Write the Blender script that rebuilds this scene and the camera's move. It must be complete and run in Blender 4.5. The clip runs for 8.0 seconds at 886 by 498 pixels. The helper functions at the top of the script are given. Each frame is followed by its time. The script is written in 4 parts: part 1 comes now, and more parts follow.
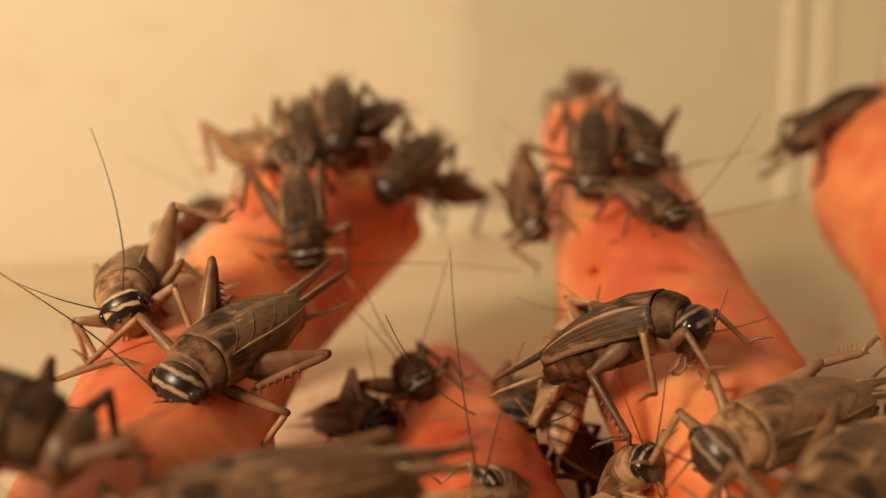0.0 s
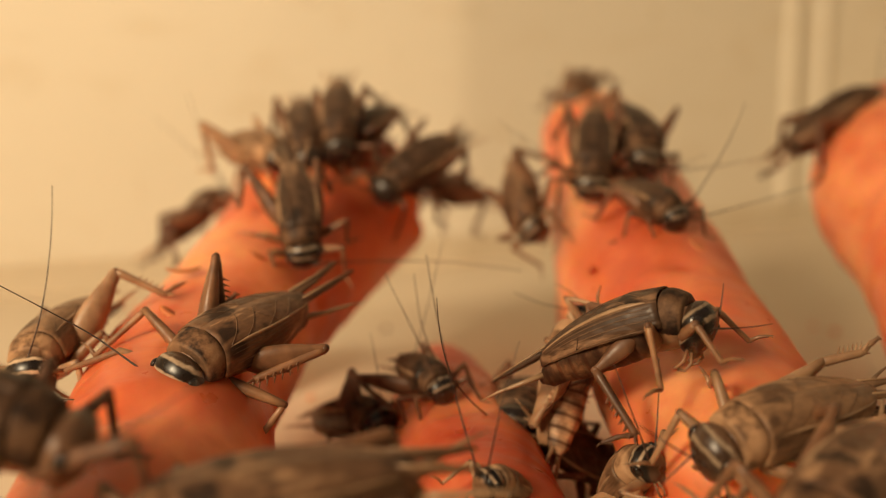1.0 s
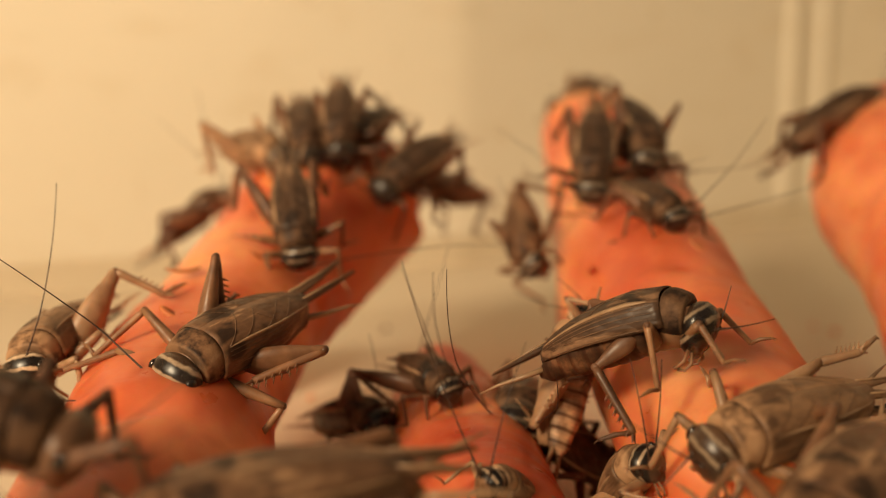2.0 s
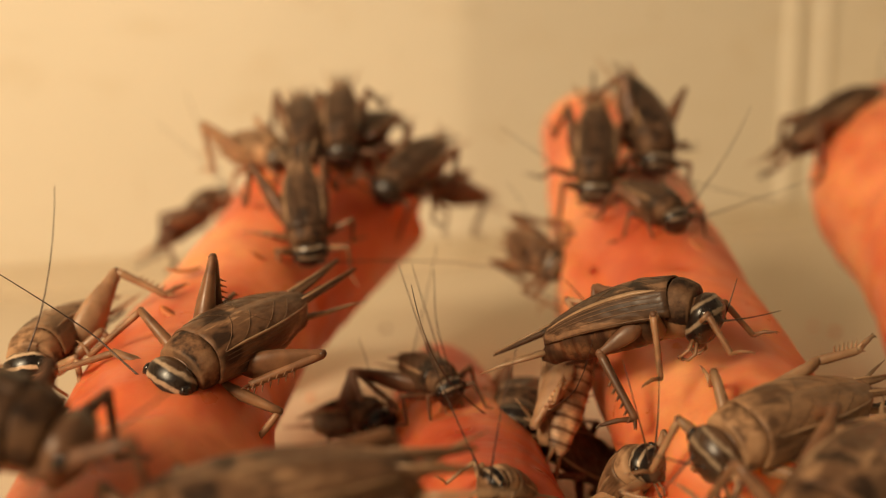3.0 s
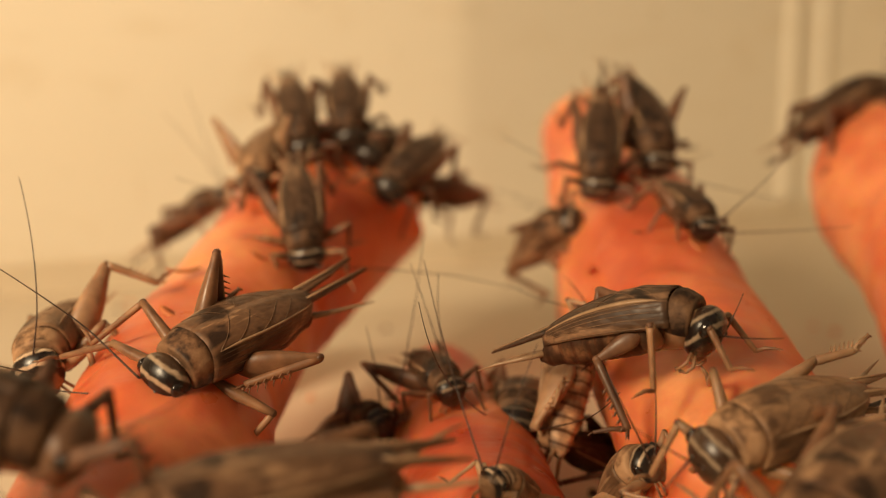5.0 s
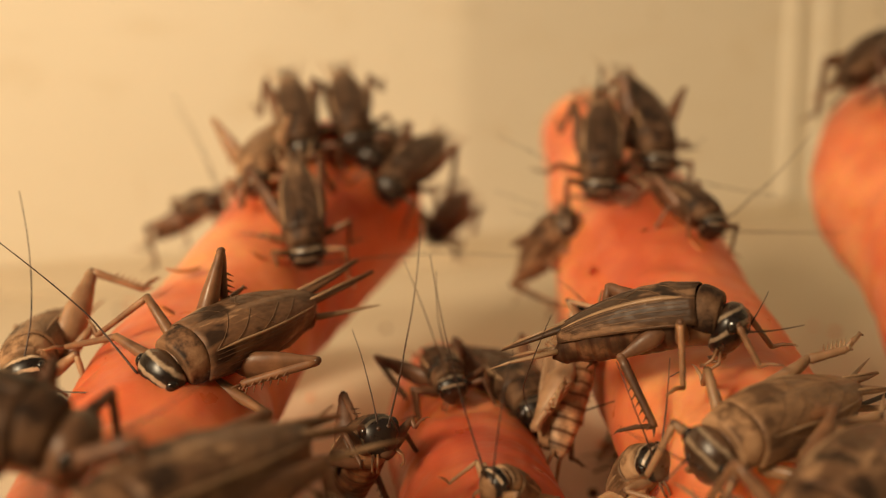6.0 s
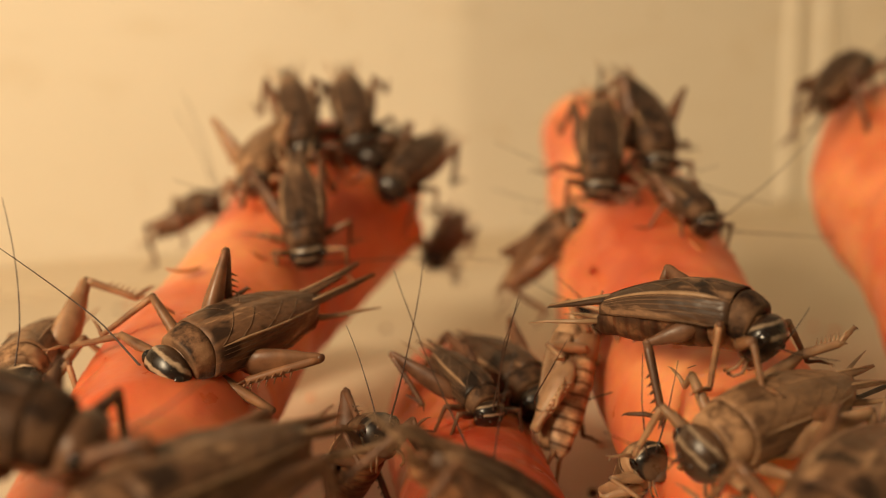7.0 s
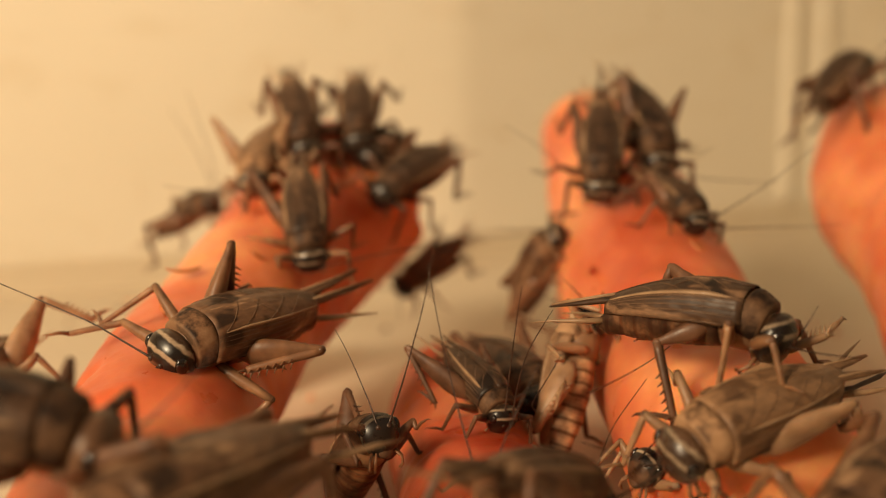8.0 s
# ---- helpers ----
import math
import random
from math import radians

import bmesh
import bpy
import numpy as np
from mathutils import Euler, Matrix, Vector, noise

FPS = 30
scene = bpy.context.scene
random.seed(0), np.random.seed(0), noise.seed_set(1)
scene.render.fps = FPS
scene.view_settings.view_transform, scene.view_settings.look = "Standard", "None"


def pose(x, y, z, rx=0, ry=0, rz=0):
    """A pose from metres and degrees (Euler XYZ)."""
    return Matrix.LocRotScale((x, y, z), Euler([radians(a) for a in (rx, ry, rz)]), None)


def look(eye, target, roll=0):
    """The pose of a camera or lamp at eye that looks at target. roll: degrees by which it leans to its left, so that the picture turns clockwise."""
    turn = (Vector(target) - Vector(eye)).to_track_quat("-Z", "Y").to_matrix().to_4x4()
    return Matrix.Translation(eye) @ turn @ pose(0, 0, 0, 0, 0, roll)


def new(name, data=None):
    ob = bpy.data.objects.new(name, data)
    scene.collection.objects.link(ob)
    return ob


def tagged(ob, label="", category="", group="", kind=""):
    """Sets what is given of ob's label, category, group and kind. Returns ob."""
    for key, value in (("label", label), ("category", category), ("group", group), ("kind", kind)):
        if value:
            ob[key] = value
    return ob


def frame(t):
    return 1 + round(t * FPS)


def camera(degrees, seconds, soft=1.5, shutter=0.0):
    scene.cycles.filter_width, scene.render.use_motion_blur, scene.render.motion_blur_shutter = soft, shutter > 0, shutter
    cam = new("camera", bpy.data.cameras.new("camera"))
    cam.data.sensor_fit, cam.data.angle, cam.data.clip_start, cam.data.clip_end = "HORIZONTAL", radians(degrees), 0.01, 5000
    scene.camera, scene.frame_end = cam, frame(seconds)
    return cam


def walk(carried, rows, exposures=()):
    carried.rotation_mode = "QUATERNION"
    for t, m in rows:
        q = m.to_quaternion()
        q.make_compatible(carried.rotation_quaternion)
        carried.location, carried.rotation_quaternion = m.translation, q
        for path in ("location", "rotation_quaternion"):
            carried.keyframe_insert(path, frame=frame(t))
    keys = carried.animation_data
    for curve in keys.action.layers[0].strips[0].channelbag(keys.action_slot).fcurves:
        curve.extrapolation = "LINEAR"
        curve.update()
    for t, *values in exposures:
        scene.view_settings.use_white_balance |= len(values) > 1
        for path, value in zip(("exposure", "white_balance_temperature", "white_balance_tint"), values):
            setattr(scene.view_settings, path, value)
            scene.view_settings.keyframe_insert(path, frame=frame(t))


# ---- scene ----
# Feeder crickets on carrots in a plastic tub, seen close up under a warm lamp.
cam = camera(42, 8.0, soft=1.1, shutter=0.0)
cam.data.dof.use_dof = True
cam.data.dof.focus_distance = 0.109
cam.data.dof.aperture_fstop = 15.0
EYE = (0.0, 0.0, 0.054)
AIM = (0.0, math.cos(radians(10)), 0.054 - math.sin(radians(10)))
walk(cam, [(0.0, look(EYE, AIM)), (8.0, look(EYE, AIM))])

# ---- light ----
world = bpy.data.worlds.new("room_light")
world.use_nodes = True
world.node_tree.nodes["Background"].inputs[0].default_value = (1.0, 0.79, 0.53, 1)
world.node_tree.nodes["Background"].inputs[1].default_value = 0.20
scene.world = world


def lamp(name, eye, target, size, watts, color, spread):
    data = bpy.data.lights.new(name, "AREA")
    data.shape, data.size, data.energy, data.color, data.spread = "DISK", size, watts, color, radians(spread)
    ob = new(name, data)
    ob.matrix_basis = look(eye, target)
    return ob


lamp("heat_lamp", (-0.235, -0.14, 0.21), (0.03, 0.30, 0.08), 0.11, 0.61, (1.0, 0.768, 0.482), 82)
scene.view_settings.exposure = -0.2


# ---- materials ----
class Nodes:
    """A principled material and short ways to add nodes to it."""

    def __init__(self, name, rough=0.5, spec=0.5):
        self.m = bpy.data.materials.new(name)
        self.m.use_nodes = True
        self.t = self.m.node_tree
        self.b = self.t.nodes["Principled BSDF"]
        self.b.inputs["Roughness"].default_value = rough
        self.b.inputs["Specular IOR Level"].default_value = spec
        self.coord = self.t.nodes.new("ShaderNodeTexCoord")

    def link(self, a, b):
        self.t.links.new(a, b)

    def mapped(self, which="Object", scale=(1, 1, 1)):
        n = self.t.nodes.new("ShaderNodeMapping")
        n.inputs["Scale"].default_value = scale
        self.link(self.coord.outputs[which], n.inputs["Vector"])
        return n.outputs[0]

    def noise(self, scale, detail=4, which="Object", stretch=(1, 1, 1), rough=0.55):
        n = self.t.nodes.new("ShaderNodeTexNoise")
        n.inputs["Scale"].default_value, n.inputs["Detail"].default_value = scale, detail
        n.inputs["Roughness"].default_value = rough
        self.link(self.mapped(which, stretch), n.inputs["Vector"])
        return n.outputs["Fac"]

    def cells(self, scale, which="Object", stretch=(1, 1, 1), feature="DISTANCE_TO_EDGE"):
        n = self.t.nodes.new("ShaderNodeTexVoronoi")
        n.feature = feature
        n.inputs["Scale"].default_value = scale
        self.link(self.mapped(which, stretch), n.inputs["Vector"])
        return n.outputs["Distance"]

    def axis(self, i, which="Generated"):
        n = self.t.nodes.new("ShaderNodeSeparateXYZ")
        self.link(self.coord.outputs[which], n.inputs[0])
        return n.outputs[i]

    def ramp(self, fac, stops):
        n = self.t.nodes.new("ShaderNodeValToRGB")
        while len(n.color_ramp.elements) < len(stops):
            n.color_ramp.elements.new(0.5)
        for e, (p, c) in zip(n.color_ramp.elements, stops):
            e.position, e.color = p, (*c, 1) if len(c) == 3 else (c[0], c[0], c[0], 1)
        self.link(fac, n.inputs[0])
        return n.outputs[0]

    def math(self, op, a, b):
        n = self.t.nodes.new("ShaderNodeMath")
        n.operation = op
        for i, v in enumerate((a, b)):
            if isinstance(v, (int, float)):
                n.inputs[i].default_value = v
            else:
                self.link(v, n.inputs[i])
        return n.outputs[0]

    def mix(self, kind, fac, a, b):
        n = self.t.nodes.new("ShaderNodeMix")
        n.data_type, n.blend_type = "RGBA", kind
        if isinstance(fac, (int, float)):
            n.inputs[0].default_value = fac
        else:
            self.link(fac, n.inputs[0])
        for i, v in ((6, a), (7, b)):
            if isinstance(v, tuple):
                n.inputs[i].default_value = (*v, 1)
            else:
                self.link(v, n.inputs[i])
        return n.outputs[2]

    def color(self, c):
        if isinstance(c, tuple):
            self.b.inputs["Base Color"].default_value = (*c, 1)
        else:
            self.link(c, self.b.inputs["Base Color"])

    def bump(self, height, strength, distance=0.0002):
        n = self.t.nodes.new("ShaderNodeBump")
        n.inputs["Strength"].default_value, n.inputs["Distance"].default_value = strength, distance
        self.link(height, n.inputs["Height"])
        self.link(n.outputs[0], self.b.inputs["Normal"])

    def roughness(self, fac, lo, hi):
        self.link(self.ramp(fac, [(0.3, (lo,)), (0.7, (hi,))]), self.b.inputs["Roughness"])

    def flesh(self, weight, radius, scale):
        self.b.inputs["Subsurface Weight"].default_value = weight
        self.b.inputs["Subsurface Radius"].default_value = radius
        self.b.inputs["Subsurface Scale"].default_value = scale

    def per_thing(self, col, amount=0.25):
        """Shifts the brightness a little from object to object."""
        info = self.t.nodes.new("ShaderNodeObjectInfo")
        v = self.math("MULTIPLY_ADD", info.outputs["Random"], amount)
        v.node.inputs[2].default_value = 1 - amount / 2
        n = self.t.nodes.new("ShaderNodeHueSaturation")
        self.link(v, n.inputs["Value"])
        self.link(col, n.inputs["Color"])
        return n.outputs[0]


def make_carrot_skin(name, lit_tone=1.0):
    n = Nodes(name, 0.42, 0.35)
    patches = n.noise(55, 4, stretch=(1, 0.7, 1))
    fine = n.noise(240, 5)
    rings = n.noise(420, 4, stretch=(0.22, 1, 0.22))
    # below 1 the skin turns darker and redder, shade put into its colour
    g = lit_tone ** 2.05
    col = n.ramp(patches, [(0.36, (0.62 * lit_tone, 0.115 * g, 0.043 * g)), (0.49, (0.78 * lit_tone, 0.205 * g, 0.084 * g)), (0.62, (0.92 * lit_tone, 0.360 * g, 0.150 * g))])
    col = n.mix("MULTIPLY", 0.55, col, n.ramp(fine, [(0.35, (0.90, 0.74, 0.66)), (0.60, (1, 1, 1)), (0.8, (1.04, 1.12, 1.15))]))
    marks = n.ramp(rings, [(0.28, (0.72, 0.56, 0.46)), (0.38, (1, 1, 1))])
    col = n.mix("MULTIPLY", 0.35, col, marks)
    dirt = n.ramp(n.noise(150, 5), [(0.64, (0.0,)), (0.80, (0.5,))])
    n.color(n.mix("MIX", dirt, col, (0.55, 0.18, 0.07)))
    n.roughness(fine, 0.26, 0.52)
    n.bump(n.math("ADD", n.math("MULTIPLY", rings, 0.5), fine), 0.22, 0.0006)
    n.flesh(0.6, (1.0, 0.30, 0.08), 0.0050)
    return n.m


def make_carrot_cut():
    n = Nodes("carrot_cut_face", 0.5)
    c = n.ramp(n.noise(300, 4), [(0.3, (0.85, 0.35, 0.08)), (0.7, (0.95, 0.5, 0.16))])
    n.color(c)
    n.bump(n.noise(500, 3), 0.4, 0.0005)
    n.flesh(0.4, (1.0, 0.4, 0.12), 0.003)
    return n.m


def make_tub(name, lo, hi):
    n = Nodes(name, 0.55, 0.25)
    col = n.ramp(n.noise(9, 3), [(0.3, lo), (0.7, hi)])
    specks = n.ramp(n.noise(230, 3), [(0.66, (1, 1, 1)), (0.76, (0.82, 0.74, 0.62))])
    scuffs = n.ramp(n.noise(40, 6, stretch=(1, 1, 3)), [(0.55, (1, 1, 1)), (0.75, (0.93, 0.90, 0.85))])
    n.color(n.mix("MULTIPLY", 1.0, n.mix("MULTIPLY", 0.8, col, specks), scuffs))
    n.roughness(n.noise(60, 4), 0.5, 0.7)
    n.bump(n.noise(500, 3), 0.12, 0.0003)
    return n.m


def make_wing(name, dark, mid, light):
    """Parchment wing: dark cells between paler ribs towards the front, streaks and fine netting."""
    n = Nodes(name, 0.5, 0.35)
    streaks = n.noise(330, 5, stretch=(0.28, 1.3, 1.3))
    col = n.ramp(streaks, [(0.36, tuple(0.6 * a + 0.4 * b for a, b in zip(dark, mid))), (0.50, mid), (0.57, mid), (0.63, light)])
    panes = n.cells(310, stretch=(0.7, 1.1, 1.1))
    pane_dark = n.math("MULTIPLY", n.ramp(panes, [(0.07, (0.0,)), (0.15, (1.0,))]), n.ramp(n.noise(250, 2), [(0.42, (0.0,)), (0.50, (0.90,))]))
    front = n.math("MULTIPLY", n.ramp(n.axis(0), [(0.42, (0.05,)), (0.72, (1.0,))]), pane_dark)
    fine = n.ramp(n.cells(1500, stretch=(0.6, 1.2, 1.2)), [(0.0, (1.2, 1.15, 1.05)), (0.12, (1, 1, 1)), (0.4, (0.84, 0.82, 0.80))])
    col = n.mix("MULTIPLY", 0.7, n.mix("MIX", front, col, dark), fine)
    n.color(n.per_thing(col, 0.3))
    n.roughness(n.noise(700, 3), 0.36, 0.62)
    n.bump(n.math("ADD", n.cells(900, stretch=(0.55, 1.3, 1.3)), n.math("MULTIPLY", streaks, 0.6)), 0.45, 0.0002)
    return n.m


def make_plain(name, dark, light, rough, scale=600, spec=0.5, sss=0.0, spread=0.3):
    n = Nodes(name, rough, spec)
    col = n.ramp(n.noise(scale, 4), [(0.32, dark), (0.68, light)])
    n.color(n.per_thing(col, spread))
    n.roughness(n.noise(scale * 1.7, 3), max(rough - 0.12, 0.05), rough + 0.14)
    n.bump(n.noise(scale * 2.5, 3), 0.25, 0.0001)
    if sss:
        n.flesh(sss, (1.0, 0.5, 0.25), 0.0008)
    return n.m


def make_head(name, band, base=(0.075, 0.039, 0.021), face_color=(0.115, 0.057, 0.031), black=(0.014, 0.008, 0.006)):
    """A glossy dark dome with two pale bands across the brow; the face below is brown."""
    n = Nodes(name, 0.24, 0.5)
    down = n.math("SUBTRACT", 1.0, n.axis(2))
    slope = n.math("ADD", n.math("MULTIPLY", n.axis(0), 0.6), n.math("MULTIPLY", down, 0.45))
    x = n.math("ADD", slope, n.math("MULTIPLY", n.math("SUBTRACT", n.noise(800, 3), 0.5), 0.11))
    pale = tuple(band * c for c in (1.0, 0.73, 0.50))
    bands = n.ramp(x, [(0.0, base), (0.24, base), (0.27, pale), (0.30, pale), (0.33, black), (0.50, black), (0.525, pale), (0.575, pale), (0.60, black), (0.72, black), (0.76, face_color), (1.0, face_color)])
    skin = n.ramp(n.noise(900, 4), [(0.35, (0.65, 0.6, 0.55)), (0.65, (1.2, 1.2, 1.2))])
    n.color(n.mix("MULTIPLY", 0.8, bands, skin))
    n.roughness(n.noise(1200, 3), 0.22, 0.42)
    return n.m


def make_pronotum(name, lo, hi, edge):
    """A dull saddle, mottled dark and pale, with a pale hem before and behind."""
    n = Nodes(name, 0.6, 0.22)
    blots = n.noise(300, 5, rough=0.65)
    base = n.ramp(blots, [(0.43, lo), (0.49, tuple(0.55 * a + 0.45 * b for a, b in zip(lo, hi))), (0.55, hi), (0.68, edge)])
    rim = n.ramp(n.axis(0), [(0.0, (0.15,)), (0.05, (0.6,)), (0.13, (0.0,)), (0.86, (0.0,)), (0.94, (0.5,)), (1.0, (0.15,))])
    n.color(n.mix("MIX", rim, base, edge))
    n.roughness(n.noise(900, 3), 0.48, 0.75)
    n.bump(n.math("ADD", n.noise(1500, 3), blots), 0.5, 0.0002)
    return n.m


def make_abdomen(name, lo, hi, gap=0.78):
    n = Nodes(name, 0.52, 0.28)
    col = n.ramp(n.noise(420, 5), [(0.38, tuple(0.55 * c for c in lo)), (0.50, lo), (0.64, hi)])
    w = n.t.nodes.new("ShaderNodeTexWave")
    w.bands_direction = "X"
    w.inputs["Scale"].default_value = 2.55
    w.inputs["Distortion"].default_value = 1.1
    n.link(n.coord.outputs["Generated"], w.inputs["Vector"])
    rings = n.ramp(w.outputs["Fac"], [(0.06, (gap, gap * 0.8, gap * 0.7)), (0.26, (1, 1, 1)), (0.9, (1.05, 1.03, 1.0)), (0.98, (1.25, 1.2, 1.15))])
    belly = n.ramp(n.axis(2), [(0.15, (1.5, 1.45, 1.35)), (0.5, (1, 1, 1)), (0.85, (0.72, 0.598, 0.541))])
    n.color(n.per_thing(n.mix("MULTIPLY", 1.0, n.mix("MULTIPLY", 1.0, col, rings), belly), 0.25))
    n.flesh(0.15, (1.0, 0.5, 0.25), 0.0006)
    return n.m


SKIN, CUT = make_carrot_skin("carrot_skin"), make_carrot_cut()
# darker copy of the carrot skin, with the small carrot's shade painted in
SKIN_SHADED = make_carrot_skin("shaded_carrot_skin", 0.77)
TUB_WALL = make_tub("tub_wall_plastic", (0.78, 0.70, 0.56), (0.83, 0.75, 0.61))
TUB_FLOOR = make_tub("tub_floor_plastic", (0.715, 0.600, 0.455), (0.775, 0.665, 0.515))
WING = make_wing("cricket_wing", (0.024, 0.0115, 0.0065), (0.165, 0.0830, 0.0440), (0.400, 0.2300, 0.1280))
WING_DARK = make_wing("dark_cricket_wing", (0.015, 0.0078, 0.0050), (0.074, 0.0372, 0.0200), (0.260, 0.1450, 0.0820))
WING_PALE = make_wing("pale_cricket_wing", (0.100, 0.0510, 0.0270), (0.290, 0.1600, 0.0850), (0.440, 0.2650, 0.1480))
VEIN = make_plain("pale_wing_vein", (0.288, 0.1674, 0.0894), (0.448, 0.2753, 0.1548), 0.4)
VEIN_BROWN = make_plain("brown_wing_vein", (0.136, 0.0729, 0.0385), (0.224, 0.1228, 0.0654), 0.45)
HEAD, HEAD_DARK = make_head("cricket_head", 0.46), make_head("dark_cricket_head", 0.30, (0.040, 0.0208, 0.0117), (0.048, 0.0246, 0.0138))
HEAD_BLACK = make_head("black_cricket_head", 0.10, (0.020, 0.011, 0.007), (0.022, 0.012, 0.008))
HEAD_BROWN = make_head("brown_cricket_head", 0.34, (0.140, 0.0720, 0.0390), (0.090, 0.0470, 0.0260), (0.062, 0.033, 0.020))
HEAD_PALE = make_head("pale_cricket_head", 0.70, (0.216, 0.1190, 0.0619), (0.272, 0.1488, 0.0791))
HEAD_TAN = make_plain("tan_cricket_head", (0.072, 0.0335, 0.0179), (0.160, 0.0781, 0.0399), 0.4, 260)
PRONOTUM = make_pronotum("cricket_pronotum", (0.024, 0.0119, 0.0076), (0.208, 0.1042, 0.0537), (0.288, 0.1600, 0.0860))
PRONOTUM_DARK = make_pronotum("dark_cricket_pronotum", (0.014, 0.0072, 0.0048), (0.100, 0.0500, 0.0262), (0.190, 0.1040, 0.0560))
PRONOTUM_PALE = make_pronotum("pale_cricket_pronotum", (0.100, 0.0500, 0.0262), (0.400, 0.2250, 0.1200), (0.480, 0.2850, 0.1600))
ABDOMEN = make_abdomen("cricket_abdomen", (0.136, 0.0618, 0.0310), (0.288, 0.1451, 0.0722))
ABDOMEN_DARK = make_abdomen("dark_cricket_abdomen", (0.064, 0.0298, 0.0158), (0.176, 0.0856, 0.0433))
ABDOMEN_PALE = make_abdomen("pale_cricket_abdomen", (0.250, 0.1480, 0.0900), (0.450, 0.3000, 0.1850), 0.38)
EYE_BLACK = make_plain("black_eye", (0.008, 0.00528, 0.0041), (0.02, 0.0114, 0.0082), 0.14, spec=0.7)
LEG = make_plain("tan_leg", (0.160, 0.0730, 0.0350), (0.350, 0.1800, 0.0900), 0.45, 420, sss=0.25)
LEG_PALE = make_plain("pale_tan_leg", (0.265, 0.1420, 0.0740), (0.460, 0.2680, 0.1500), 0.45, 420, sss=0.3)
LEG_DARK = make_plain("dark_leg", (0.072, 0.0305, 0.0158), (0.200, 0.0893, 0.0440), 0.48, 500)
THIGH = make_plain("brown_thigh", (0.120, 0.0520, 0.0250), (0.270, 0.1260, 0.0600), 0.45, 380, sss=0.15)
FEELER = make_plain("feeler", (0.025, 0.012, 0.008), (0.07, 0.034, 0.020), 0.42)
CROWN = make_plain("carrot_crown", (0.62, 0.36, 0.08), (0.75, 0.48, 0.14), 0.6, 300)
CRUMB = make_plain("carrot_crumb", (0.55, 0.14, 0.04), (0.8, 0.26, 0.08), 0.5, 400)


# ---- mesh builders ----
class Shape:
    """Vertices and faces, with a material number per face."""

    def __init__(self):
        self.v, self.f, self.m = [], [], []

    def rings(self, rows, mat=0, close=True, caps=True):
        """Skins a list of equally long rings of points."""
        base, n = len(self.v), len(rows[0])
        for row in rows:
            self.v.extend(tuple(p) for p in row)
        for i in range(len(rows) - 1):
            for j in range(n if close else n - 1):
                a, b = base + i * n + j, base + i * n + (j + 1) % n
                self.f.append((a, b, b + n, a + n))
                self.m.append(mat)
        if caps:
            self.f.append(tuple(base + j for j in reversed(range(n))))
            self.f.append(tuple(base + (len(rows) - 1) * n + j for j in range(n)))
            self.m += [mat, mat]
        return self

    def tube(self, points, radii, n=8, mat=0, flat=1.0, side=None):
        """A round or flattened tube along points."""
        pts = [Vector(p) for p in points]
        rows, u = [], Vector(side) if side else None
        for i, p in enumerate(pts):
            d = (pts[min(i + 1, len(pts) - 1)] - pts[max(i - 1, 0)]).normalized()
            if u is None:
                u = d.orthogonal()
            u = (u - d * u.dot(d)).normalized()
            w = d.cross(u)
            r = radii[i] if isinstance(radii, (list, tuple)) else radii
            rows.append([p + u * (math.cos(a) * r) + w * (math.sin(a) * r * flat) for a in (2 * math.pi * k / n for k in range(n))])
        return self.rings(rows, mat)

    def ball(self, c, r, mat=0, n=10, squash=(1, 1, 1)):
        rows = []
        for i in range(1, n):
            a = math.pi * i / n
            rows.append([(c[0] - math.cos(a) * r * squash[0], c[1] + math.sin(a) * math.cos(b) * r * squash[1], c[2] + math.sin(a) * math.sin(b) * r * squash[2])
                         for b in (2 * math.pi * k / (n + 4) for k in range(n + 4))])
        return self.rings(rows, mat)

    def mesh(self, name, mats):
        me = bpy.data.meshes.new(name)
        me.from_pydata(self.v, [], self.f)
        for m in mats:
            me.materials.append(m)
        me.polygons.foreach_set("material_index", self.m)
        me.polygons.foreach_set("use_smooth", [True] * len(self.f))
        me.update()
        return me


def part(name, shape, mats, parent, label=""):
    ob = new(name, shape.mesh(name, mats if isinstance(mats, (list, tuple)) else [mats]))
    ob.parent = parent
    return tagged(ob, label=label)


def smooth(stations, x):
    """Smoothly interpolates rows of (x, a, b, ...) at x."""
    for s, e in zip(stations, stations[1:]):
        if x <= e[0]:
            break
    k = min(max((x - s[0]) / (e[0] - s[0]), 0), 1)
    k = k * k * (3 - 2 * k)
    return [a + (b - a) * k for a, b in zip(s[1:], e[1:])]


def spline(points, k):
    """A Catmull-Rom curve through equally long rows, k from 0 to 1."""
    n = len(points) - 1
    i = min(int(k * n), n - 1)
    u = k * n - i
    p1, p2 = np.array(points[i]), np.array(points[i + 1])
    p0 = np.array(points[i - 1]) if i else 2 * p1 - p2
    p3 = np.array(points[i + 2]) if i + 2 <= n else 2 * p2 - p1
    return 0.5 * (2 * p1 + (p2 - p0) * u + (2 * p0 - 5 * p1 + 4 * p2 - p3) * u ** 2 + (3 * p1 - p0 - 3 * p2 + p3) * u ** 3)


# ---- the tub ----
def rounded(corners, radius, steps=8):
    """The outline of a polygon with rounded corners, in order."""
    out, n = [], len(corners)
    for i in range(n):
        p, a, b = (Vector(corners[j % n]) for j in (i, i - 1, i + 1))
        da, db = (a - p).normalized(), (b - p).normalized()
        cut = radius[i] / math.tan(da.angle(db) / 2)
        s, e = p + da * cut, p + db * cut
        for k in range(steps + 1):
            u = k / steps
            out.append((s * (1 - u) ** 2 + p * 2 * u * (1 - u) + e * u ** 2))
    return out


